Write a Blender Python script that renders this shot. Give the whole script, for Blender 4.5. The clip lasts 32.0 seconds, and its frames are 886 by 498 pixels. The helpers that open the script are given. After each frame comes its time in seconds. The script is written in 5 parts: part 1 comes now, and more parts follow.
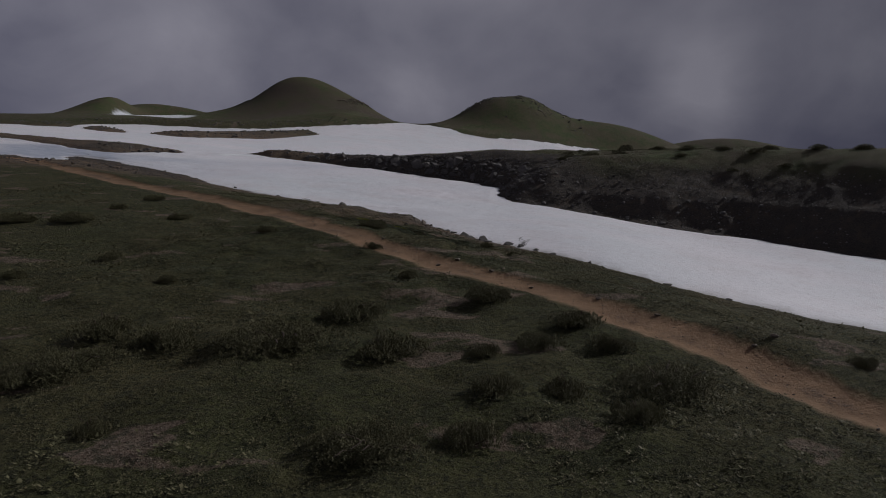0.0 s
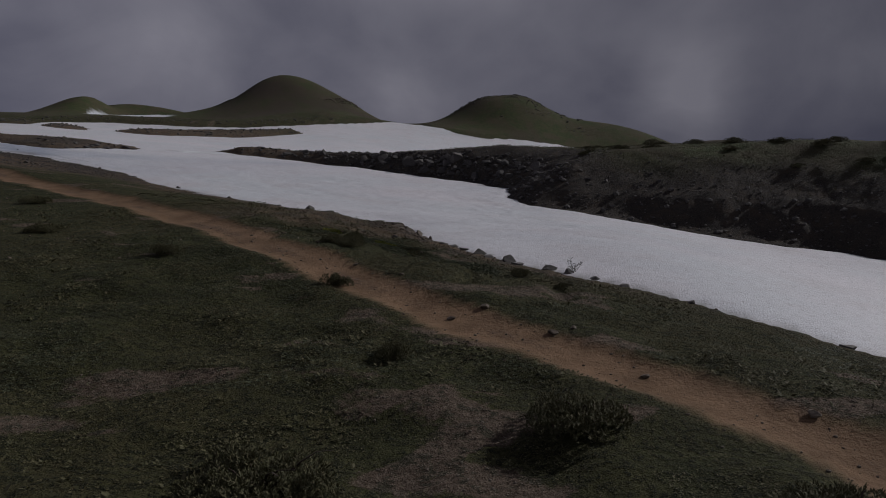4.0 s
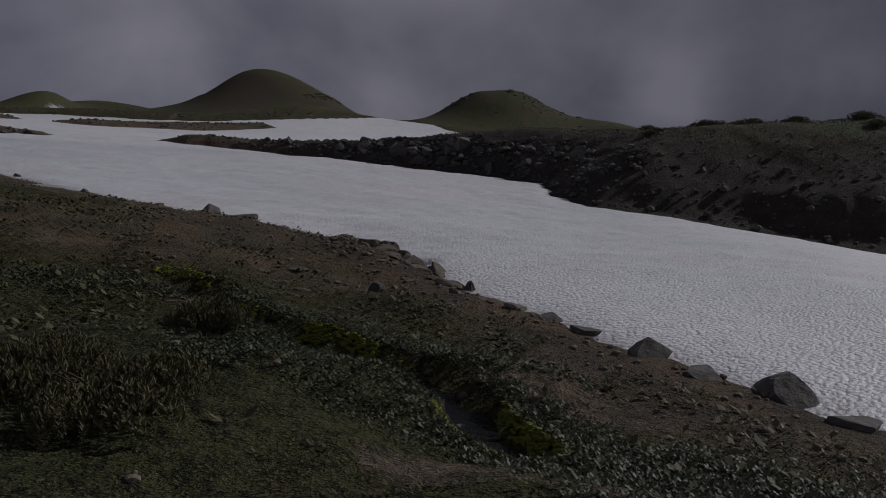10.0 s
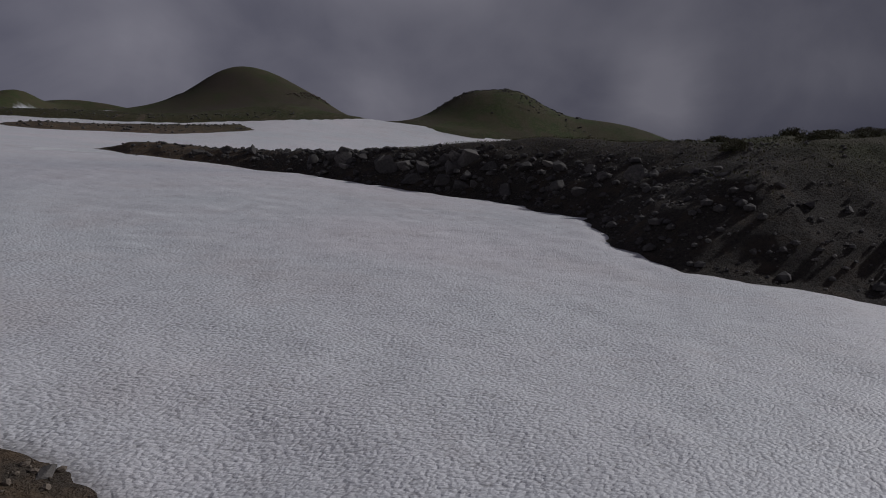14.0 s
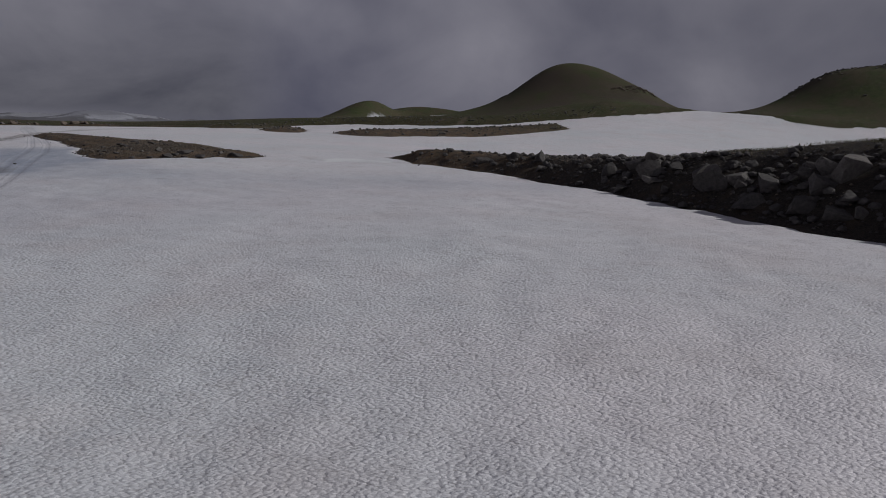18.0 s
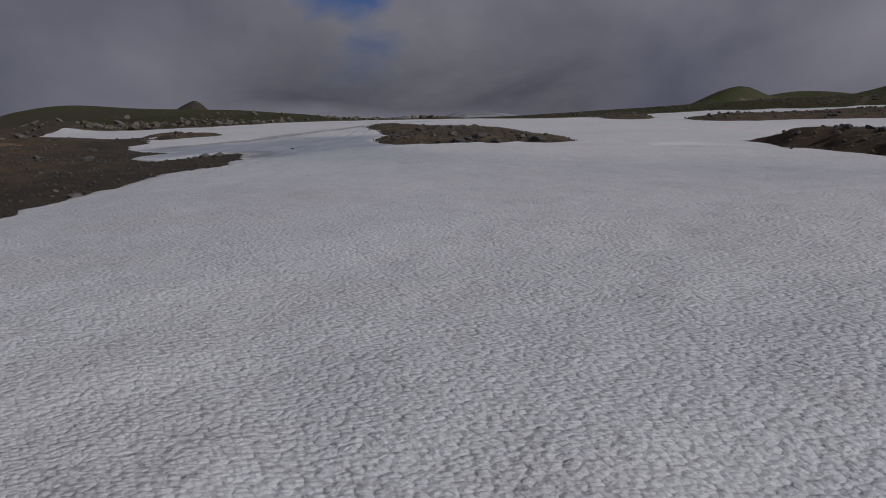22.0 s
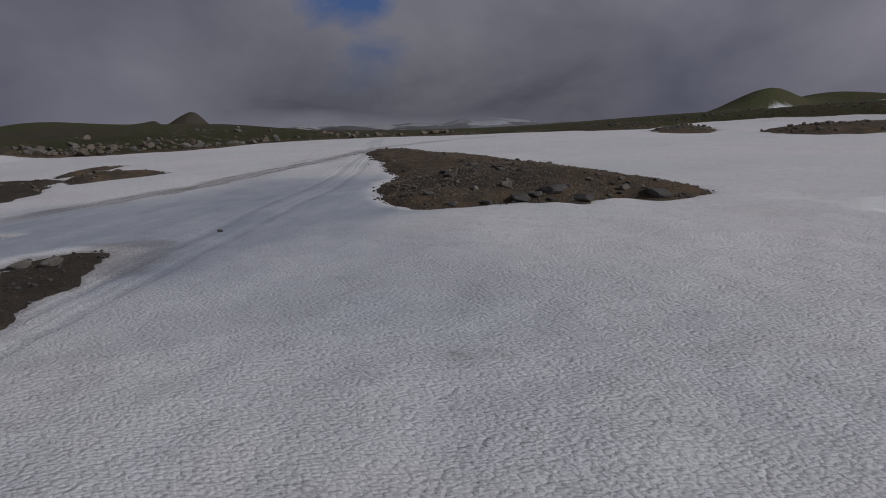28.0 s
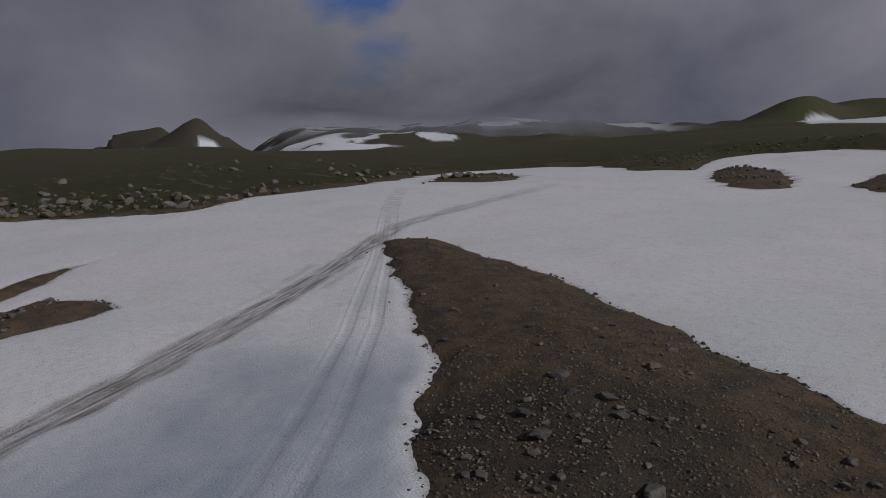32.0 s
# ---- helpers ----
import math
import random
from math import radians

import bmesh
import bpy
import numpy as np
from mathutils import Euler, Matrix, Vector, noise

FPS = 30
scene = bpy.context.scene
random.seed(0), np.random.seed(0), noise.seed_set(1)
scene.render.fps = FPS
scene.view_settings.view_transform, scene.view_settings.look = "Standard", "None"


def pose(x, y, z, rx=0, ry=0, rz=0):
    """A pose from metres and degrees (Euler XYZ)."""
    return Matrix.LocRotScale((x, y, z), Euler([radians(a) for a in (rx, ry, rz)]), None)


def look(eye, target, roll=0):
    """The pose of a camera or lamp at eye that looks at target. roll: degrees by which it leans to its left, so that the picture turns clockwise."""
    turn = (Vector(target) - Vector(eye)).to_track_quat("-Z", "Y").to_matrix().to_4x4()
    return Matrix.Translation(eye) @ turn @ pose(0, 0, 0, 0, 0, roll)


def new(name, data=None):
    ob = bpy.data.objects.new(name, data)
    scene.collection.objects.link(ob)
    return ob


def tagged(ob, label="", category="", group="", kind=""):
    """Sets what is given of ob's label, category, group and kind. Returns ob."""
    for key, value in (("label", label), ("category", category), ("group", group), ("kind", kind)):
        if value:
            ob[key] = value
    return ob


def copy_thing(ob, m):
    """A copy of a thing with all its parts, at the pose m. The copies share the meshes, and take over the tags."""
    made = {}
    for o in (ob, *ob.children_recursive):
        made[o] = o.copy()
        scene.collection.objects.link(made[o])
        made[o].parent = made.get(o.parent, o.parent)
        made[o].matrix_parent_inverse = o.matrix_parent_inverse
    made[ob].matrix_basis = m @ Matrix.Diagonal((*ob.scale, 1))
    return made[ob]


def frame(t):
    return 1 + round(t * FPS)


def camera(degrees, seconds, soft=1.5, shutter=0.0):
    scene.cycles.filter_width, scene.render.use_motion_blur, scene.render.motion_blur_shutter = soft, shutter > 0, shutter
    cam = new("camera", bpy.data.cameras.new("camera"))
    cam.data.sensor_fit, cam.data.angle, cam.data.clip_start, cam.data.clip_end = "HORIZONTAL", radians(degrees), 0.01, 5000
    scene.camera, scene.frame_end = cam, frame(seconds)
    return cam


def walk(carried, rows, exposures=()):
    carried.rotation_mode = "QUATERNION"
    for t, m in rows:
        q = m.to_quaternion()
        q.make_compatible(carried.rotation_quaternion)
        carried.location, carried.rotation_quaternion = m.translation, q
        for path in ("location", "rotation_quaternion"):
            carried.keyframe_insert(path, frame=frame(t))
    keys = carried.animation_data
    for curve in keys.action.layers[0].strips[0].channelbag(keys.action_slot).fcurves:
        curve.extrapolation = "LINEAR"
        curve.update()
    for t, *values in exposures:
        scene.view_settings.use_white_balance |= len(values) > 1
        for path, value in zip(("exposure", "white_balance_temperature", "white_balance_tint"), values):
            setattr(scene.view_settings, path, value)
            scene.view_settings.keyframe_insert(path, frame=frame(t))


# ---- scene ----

cam = camera(66.0, 32.0, 0.9)
PATH = [
    (0, (0.871, 1.639, 7.489), (0.846, 3.629, 7.288), 0.0),
    (0.5, (0.718, 3.506, 7.458), (0.698, 5.496, 7.259), -0.1),
    (1, (0.649, 5.38, 7.388), (0.632, 7.37, 7.19), -0.0),
    (1.5, (0.517, 7.296, 7.336), (0.505, 9.287, 7.139), -0.1),
    (2, (0.434, 9.224, 7.272), (0.423, 11.214, 7.076), -0.1),
    (2.5, (0.314, 11.228, 7.198), (0.307, 13.218, 7.004), -0.1),
    (3, (0.216, 13.158, 7.121), (0.212, 15.149, 6.928), -0.1),
    (3.5, (0.106, 15.089, 7.035), (0.105, 17.079, 6.844), -0.1),
    (5.5, (-0.524, 22.713, 6.669), (-0.508, 24.704, 6.485), -0.0),
    (6, (-0.635, 24.679, 6.597), (-0.614, 26.67, 6.414), -0.1),
    (6.5, (-0.743, 26.58, 6.548), (-0.719, 28.571, 6.367), -0.0),
    (7, (-0.839, 28.494, 6.498), (-0.813, 30.486, 6.317), -0.0),
    (7.5, (-0.939, 30.364, 6.419), (-0.91, 32.355, 6.239), -0.0),
    (8, (-1.058, 32.227, 6.346), (-1.025, 34.219, 6.167), 0.1),
    (8.5, (-1.134, 34.121, 6.289), (-1.1, 36.113, 6.11), -0.0),
    (9, (-1.257, 36.003, 6.196), (-1.22, 37.995, 6.018), 0.0),
    (9.5, (-1.41, 37.893, 6.121), (-1.367, 39.884, 5.944), 0.1),
    (10, (-1.55, 39.77, 6.05), (-1.505, 41.762, 5.874), 0.1),
    (10.5, (-1.638, 41.575, 5.983), (-1.592, 43.567, 5.806), 0.0),
    (11, (-1.745, 43.416, 5.955), (-1.696, 45.408, 5.777), -0.0),
    (11.5, (-1.891, 45.274, 5.948), (-1.837, 47.265, 5.77), 0.0),
    (12, (-2.016, 47.03, 5.978), (-1.958, 49.022, 5.801), 0.0),
    (12.5, (-2.091, 48.854, 6.214), (-2.029, 50.846, 6.038), -0.0),
    (13, (-2.069, 50.812, 6.663), (-2.004, 52.803, 6.487), -0.0),
    (13.5, (-2.025, 52.783, 7.348), (-1.955, 54.774, 7.171), 0.1),
    (15.5, (-1.817, 60.675, 9.772), (-1.735, 62.665, 9.589), -0.2),
    (16, (-1.781, 62.312, 9.819), (-1.737, 64.303, 9.634), -0.3),
    (16.5, (-1.84, 64.047, 9.775), (-1.966, 66.034, 9.59), -0.2),
    (17, (-1.873, 65.762, 9.737), (-2.174, 67.73, 9.552), -0.2),
    (17.5, (-1.97, 67.486, 9.67), (-2.5, 69.406, 9.486), -0.0),
    (18, (-2.047, 69.451, 9.695), (-2.881, 71.258, 9.506), -0.1),
    (18.5, (-2.253, 71.547, 9.736), (-3.366, 73.197, 9.544), 0.0),
    (19, (-2.696, 73.634, 9.727), (-4.069, 75.076, 9.535), 0.25),
    (19.5, (-3.344, 75.683, 9.652), (-4.745, 77.097, 9.46), 0.35),
    (20, (-4.19, 77.551, 9.57), (-5.693, 78.855, 9.375), 0.65),
    (20.5, (-5.094, 79.303, 9.535), (-6.703, 80.472, 9.33), 0.7),
    (21, (-6.196, 80.89, 9.477), (-7.805, 82.059, 9.271), 0.7),
    (21.5, (-7.442, 82.315, 9.43), (-9.052, 83.484, 9.225), 0.6),
    (22, (-8.725, 83.645, 9.328), (-10.335, 84.813, 9.124), 0.6),
    (22.5, (-10.065, 84.883, 9.24), (-11.677, 86.048, 9.038), 0.5),
    (23, (-11.519, 85.968, 9.223), (-13.132, 87.134, 9.021), 0.5),
    (23.5, (-13.012, 86.906, 9.22), (-14.625, 88.072, 9.02), 0.4),
    (24, (-14.506, 87.778, 9.199), (-16.12, 88.943, 9.001), 0.3),
    (24.5, (-16.041, 88.645, 9.179), (-17.654, 89.811, 8.982), 0.1),
    (25, (-17.615, 89.576, 9.14), (-19.229, 90.741, 8.945), 0.1),
    (25.5, (-19.303, 90.557, 9.198), (-20.918, 91.72, 9.003), -0.1),
    (27.5, (-26.331, 94.139, 12.002), (-27.949, 95.299, 11.81), -0.2),
    (28, (-28.086, 95.131, 12.937), (-29.706, 96.287, 12.748), -0.3),
    (28.5, (-29.888, 96.15, 13.918), (-31.51, 97.304, 13.729), -0.5),
    (29, (-31.662, 97.134, 14.911), (-33.287, 98.285, 14.72), -0.5),
    (29.5, (-33.418, 98.101, 15.906), (-35.045, 99.248, 15.714), -0.5),
    (30, (-35.191, 99.024, 16.94), (-36.819, 100.169, 16.748), -0.6),
    (30.5, (-36.908, 99.928, 17.969), (-38.538, 101.07, 17.776), -0.7),
    (31, (-38.646, 100.829, 19.029), (-40.279, 101.968, 18.834), -0.8),
    (31.5, (-40.378, 101.672, 20.067), (-42.013, 102.808, 19.871), -0.7),
    (32, (-42.127, 102.456, 21.115), (-43.762, 103.591, 20.914), -0.7),
]
walk(cam, [(t, look(eye, target, roll)) for t, eye, target, roll in PATH], [(0, -0.06, 6170, 12), (3, -0.2, 6170, 12), (6, -0.35, 6150, 12), (9, -0.42, 6130, 12), (13, -0.36, 6130, 12), (16, -0.23, 6150, 12), (18, -0.12, 6230, 11), (19.5, -0.11, 6200, 10), (32, -0.09, 6220, 10)])

# ---- light and sky ----
SUN_AZ, SUN_EL = 66.0, 31.0          # degrees: from +y towards +x, above the horizon
sun_dir = Vector((math.sin(radians(SUN_AZ)) * math.cos(radians(SUN_EL)), math.cos(radians(SUN_AZ)) * math.cos(radians(SUN_EL)), math.sin(radians(SUN_EL))))
sun = new("sun", bpy.data.lights.new("sun", "SUN"))
sun.data.energy, sun.data.angle, sun.data.color = 2.0, radians(2.0), (1.0, 0.965, 0.93)
sun.matrix_world = look(sun_dir * 50, (0, 0, 0))

world = bpy.data.worlds.new("overcast_sky")
scene.world = world
world.use_nodes = True
wn, wl = world.node_tree.nodes, world.node_tree.links
wn.clear()


def wnode(kind, **values):
    n = wn.new(kind)
    for key, value in values.items():
        n.inputs[key].default_value = value
    return n


def wmath(op, a, b=0.0, c=0.0):
    n = wn.new("ShaderNodeMath")
    n.operation = op
    for i, v in enumerate((a, b, c)):
        if isinstance(v, (int, float)):
            n.inputs[i].default_value = v
        else:
            wl.new(v, n.inputs[i])
    return n.outputs[0]


def wmix(fac, a, b):
    n = wn.new("ShaderNodeMix")
    n.data_type = "RGBA"
    for i, v in ((0, fac), (6, a), (7, b)):
        if isinstance(v, (int, float, tuple)):
            n.inputs[i].default_value = v
        else:
            wl.new(v, n.inputs[i])
    return n.outputs[2]


sky = wn.new("ShaderNodeTexSky")
sky.sky_type, sky.sun_disc = "NISHITA", False
sky.sun_elevation, sky.sun_rotation = radians(SUN_EL), radians(SUN_AZ)
sky_dim = wnode("ShaderNodeVectorMath")
sky_dim.operation = "SCALE"
sky_dim.inputs["Scale"].default_value = 0.045
deep = wn.new("ShaderNodeVectorMath")
deep.operation = "MULTIPLY"
deep.inputs[1].default_value = (0.42, 0.68, 1.25)
wl.new(sky.outputs[0], deep.inputs[0])
wl.new(deep.outputs[0], sky_dim.inputs[0])
coord = wn.new("ShaderNodeTexCoord")
flat = wn.new("ShaderNodeMapping")
flat.inputs["Scale"].default_value = (1.0, 1.0, 1.25)
wl.new(coord.outputs["Generated"], flat.inputs[0])


def wnoise(scale, detail, rough=0.5, dist=0.0):
    n = wnode("ShaderNodeTexNoise", Scale=scale, Detail=detail, Roughness=rough, Distortion=dist)
    wl.new(flat.outputs[0], n.inputs["Vector"])
    return n.outputs["Fac"]


def wspot(x, y, z, wide):
    """A soft round brightening of the cloud about a direction."""
    n = wn.new("ShaderNodeVectorMath")
    n.operation = "DISTANCE"
    wl.new(coord.outputs["Generated"], n.inputs[0])
    n.inputs[1].default_value = (x, y, z)
    r = wn.new("ShaderNodeMapRange")
    r.interpolation_type = "SMOOTHSTEP"
    wl.new(n.outputs["Value"], r.inputs[0])
    r.inputs[1].default_value, r.inputs[2].default_value, r.inputs[3].default_value, r.inputs[4].default_value = 0.0, wide, 1.0, 0.0
    return r.outputs[0]


big, fine = wnoise(1.7, 4.0, 0.5, 0.25), wnoise(4.6, 6.0, 0.55, 0.3)
puff = wmath("ADD", wmath("MULTIPLY", big, 0.76), wmath("MULTIPLY", fine, 0.24))
sep = wn.new("ShaderNodeSeparateXYZ")
wl.new(coord.outputs["Generated"], sep.inputs[0])
tone = wmath("MULTIPLY_ADD", puff, 3.7, -1.48)
for spot, lift in ((wspot(0.337, 0.934, 0.12, 0.10), 0.55), (wspot(-0.40, 0.90, 0.15, 0.24), 0.20), (wspot(-0.07, 0.99, 0.12, 0.10), 0.35), (wspot(0.50, 0.85, 0.13, 0.12), 0.25), (wspot(-0.80, 0.55, 0.22, 0.26), 0.55)):
    tone = wmath("ADD", tone, wmath("MULTIPLY", wmath("MULTIPLY", spot, lift), wmath("MULTIPLY_ADD", fine, 1.6, 0.2)))
tone_c = wn.new("ShaderNodeClamp")
wl.new(tone, tone_c.inputs[0])
cloud = wmix(tone_c.outputs[0], (0.063, 0.063, 0.088, 1), (0.194, 0.186, 0.210, 1))
# the cloud cover is thinner towards the west
side = wn.new("ShaderNodeMapRange")
wl.new(sep.outputs[0], side.inputs[0])
for i, v in ((1, -0.55), (2, 0.55), (3, 1.22), (4, 0.80)):
    side.inputs[i].default_value = v
veil = wn.new("ShaderNodeVectorMath")
veil.operation = "SCALE"
wl.new(cloud, veil.inputs[0])
# and overhead, out of view, the sky is dimmed to weaken the skylight
over = wn.new("ShaderNodeMapRange")
over.interpolation_type = "SMOOTHSTEP"
wl.new(sep.outputs[2], over.inputs[0])
for i, v in ((1, 0.36), (2, 0.75), (3, 1.0), (4, 0.6)):
    over.inputs[i].default_value = v
wl.new(wmath("MULTIPLY", side.outputs[0], over.outputs[0]), veil.inputs["Scale"])
cloud = veil.outputs[0]
# a gap of blue between the clouds, high over the snow saddle
gap = wn.new("ShaderNodeVectorMath")
gap.operation = "DISTANCE"
wl.new(coord.outputs["Generated"], gap.inputs[0])
gap.inputs[1].default_value = (-0.843, 0.467, 0.270)
hole = wmath("SUBTRACT", wmath("MULTIPLY_ADD", fine, 0.43, -0.106), gap.outputs["Value"])
hole_c = wn.new("ShaderNodeClamp")
wl.new(wmath("MULTIPLY", hole, 22.0), hole_c.inputs[0])
both = wmix(hole_c.outputs[0], cloud, sky_dim.outputs[0])
bg = wn.new("ShaderNodeBackground")
bg.inputs["Strength"].default_value = 1.0
wl.new(both, bg.inputs["Color"])
wout = wn.new("ShaderNodeOutputWorld")
wl.new(bg.outputs[0], wout.inputs[0])

# ---- materials ----


class Mat:
    """A small builder of node materials."""

    def __init__(self, name, rough=0.9, spec=0.3):
        self.m = bpy.data.materials.new(name)
        self.m.use_nodes = True
        self.n, self.l = self.m.node_tree.nodes, self.m.node_tree.links
        self.b = self.n["Principled BSDF"]
        self.b.inputs["Roughness"].default_value = rough
        self.b.inputs["Specular IOR Level"].default_value = spec
        self.geo = self.n.new("ShaderNodeNewGeometry")
        self.pos = self.geo.outputs["Position"]
        self.bump_in = None

    def put(self, socket, v):
        if isinstance(v, (int, float, tuple)):
            socket.default_value = v
        else:
            self.l.new(v, socket)

    def noise(self, scale, detail=4.0, rough=0.55, dist=0.0, vec=None):
        n = self.n.new("ShaderNodeTexNoise")
        n.inputs["Scale"].default_value, n.inputs["Detail"].default_value = scale, detail
        n.inputs["Roughness"].default_value, n.inputs["Distortion"].default_value = rough, dist
        self.l.new(vec or self.pos, n.inputs["Vector"])
        return n.outputs["Fac"]

    def cells(self, scale, feature="F1", out="Distance", vec=None, rand=1.0):
        n = self.n.new("ShaderNodeTexVoronoi")
        n.feature = feature
        n.inputs["Scale"].default_value, n.inputs["Randomness"].default_value = scale, rand
        self.l.new(vec or self.pos, n.inputs["Vector"])
        return n.outputs[out]

    def stretch(self, sx, sy, sz, turn=0.0):
        n = self.n.new("ShaderNodeMapping")
        n.inputs["Scale"].default_value, n.inputs["Rotation"].default_value = (sx, sy, sz), (0, 0, radians(turn))
        self.l.new(self.pos, n.inputs[0])
        return n.outputs[0]

    def math(self, op, a, b=0.0, c=0.0):
        n = self.n.new("ShaderNodeMath")
        n.operation = op
        for i, v in enumerate((a, b, c)):
            self.put(n.inputs[i], v)
        return n.outputs[0]

    def ramp(self, v, a, b, lo=0.0, hi=1.0):
        n = self.n.new("ShaderNodeMapRange")
        for i, w in enumerate((v, a, b, lo, hi)):
            self.put(n.inputs[i], w)
        return n.outputs[0]

    def mix(self, fac, a, b):
        n = self.n.new("ShaderNodeMix")
        n.data_type = "RGBA"
        for i, v in ((0, fac), (6, a if not isinstance(a, tuple) else (*a, 1)), (7, b if not isinstance(b, tuple) else (*b, 1))):
            self.put(n.inputs[i], v)
        return n.outputs[2]

    def attr(self, name):
        n = self.n.new("ShaderNodeAttribute")
        n.attribute_name = name
        return n.outputs["Fac"]

    def random(self):
        return self.n.new("ShaderNodeObjectInfo").outputs["Random"]

    def island(self):
        return self.geo.outputs["Random Per Island"]

    def bump(self, height, strength, dist):
        n = self.n.new("ShaderNodeBump")
        n.inputs["Strength"].default_value, n.inputs["Distance"].default_value = strength, dist
        self.l.new(height, n.inputs["Height"])
        if self.bump_in:
            self.l.new(self.bump_in, n.inputs["Normal"])
        self.bump_in = n.outputs[0]
        self.l.new(self.bump_in, self.b.inputs["Normal"])

    def color(self, c):
        self.put(self.b.inputs["Base Color"], c if not isinstance(c, tuple) else (*c, 1))
        return self


def ground_material():
    m = Mat("heath_and_scree", 0.95, 0.15)
    n1, n2, n3, n4 = m.noise(0.12, 4), m.noise(0.9, 5, 0.6), m.noise(7.0, 4, 0.65), m.noise(32.0, 3, 0.6)
    # vegetation, dry soil and scree
    green = m.mix(m.ramp(n2, 0.38, 0.62), (0.030, 0.036, 0.013), (0.064, 0.067, 0.025))
    green = m.mix(m.ramp(n1, 0.42, 0.62), green, (0.074, 0.066, 0.029))
    tuft = m.noise(2.6, 5, 0.7)
    green = m.mix(m.ramp(tuft, 0.50, 0.60, 0.0, 0.85), green, (0.016, 0.019, 0.008))
    green = m.mix(m.ramp(n3, 0.50, 0.60), green, (0.014, 0.017, 0.008))
    green = m.mix(m.ramp(n4, 0.52, 0.64, 0.0, 0.9), green, (0.112, 0.108, 0.052))
    soil = m.mix(m.ramp(n3, 0.36, 0.62), (0.074, 0.054, 0.038), (0.175, 0.130, 0.096))
    soil = m.mix(m.ramp(tuft, 0.50, 0.58, 0.0, 0.9), soil, (0.044, 0.042, 0.026))
    soil = m.mix(m.ramp(n4, 0.55, 0.70), soil, (0.27, 0.225, 0.18))
    worn = m.ramp(m.math("ADD", m.math("MULTIPLY", m.attr("bare"), 0.62), m.math("ADD", m.math("MULTIPLY", n3, 0.35), m.math("MULTIPLY", tuft, 0.45))), 0.60, 0.74)
    heath = m.mix(worn, green, soil)
    scree = m.mix(m.ramp(n3, 0.3, 0.72), (0.052, 0.043, 0.036), (0.120, 0.096, 0.074))
    scree = m.mix(m.ramp(n2, 0.40, 0.60), scree, (0.150, 0.105, 0.068))
    black = m.mix(m.ramp(n3, 0.3, 0.72), (0.032, 0.029, 0.027), (0.085, 0.073, 0.063))
    black = m.mix(m.ramp(n2, 0.50, 0.66), black, (0.082, 0.065, 0.051))
    black = m.mix(m.ramp(n4, 0.62, 0.72), black, (0.15, 0.14, 0.125))
    scree = m.mix(m.ramp(n4, 0.6, 0.75), scree, (0.21, 0.19, 0.165))
    grass = m.mix(m.ramp(n2, 0.35, 0.65), (0.042, 0.058, 0.022), (0.078, 0.092, 0.036))
    grass = m.mix(m.ramp(n1, 0.4, 0.65), grass, (0.078, 0.070, 0.040))
    mottle = m.noise(0.16, 5, 0.65)
    grass = m.mix(m.ramp(mottle, 0.46, 0.58, 0.0, 0.6), grass, (0.092, 0.075, 0.045))
    slopes = m.mix(m.ramp(m.noise(0.02, 5, 0.6), 0.46, 0.62), grass, (0.075, 0.060, 0.045))
    trail = m.mix(m.ramp(m.noise(0.8, 6, 0.65), 0.36, 0.64), (0.165, 0.101, 0.058), (0.262, 0.164, 0.097))
    trail = m.mix(m.math("MULTIPLY", m.attr("rut"), m.ramp(n3, 0.35, 0.6)), trail, (0.105, 0.072, 0.052))
    trail = m.mix(m.ramp(n4, 0.60, 0.74, 0.0, 0.7), trail, (0.29, 0.205, 0.145))
    col = m.mix(m.attr("grass"), heath, slopes)
    col = m.mix(m.attr("scree"), col, scree)
    col = m.mix(m.attr("black"), col, black)
    col = m.mix(m.attr("trail"), col, trail)
    col = m.mix(m.attr("snow"), col, (0.76, 0.78, 0.82))
    fleck = m.noise(75.0, 2, 0.5)
    col = m.mix(m.math("MULTIPLY", m.ramp(fleck, 0.60, 0.67), 0.5), col, (0.21, 0.19, 0.135))
    m.color(col)
    bare = m.ramp(m.attr("trail"), 0.0, 1.0, 1.0, 0.38)
    m.bump(m.math("MULTIPLY", tuft, bare), 0.8, 0.16)
    m.bump(m.math("MULTIPLY", n3, bare), 1.0, 0.13)
    m.bump(m.math("MULTIPLY", n4, bare), 0.9, 0.045)
    return m.m


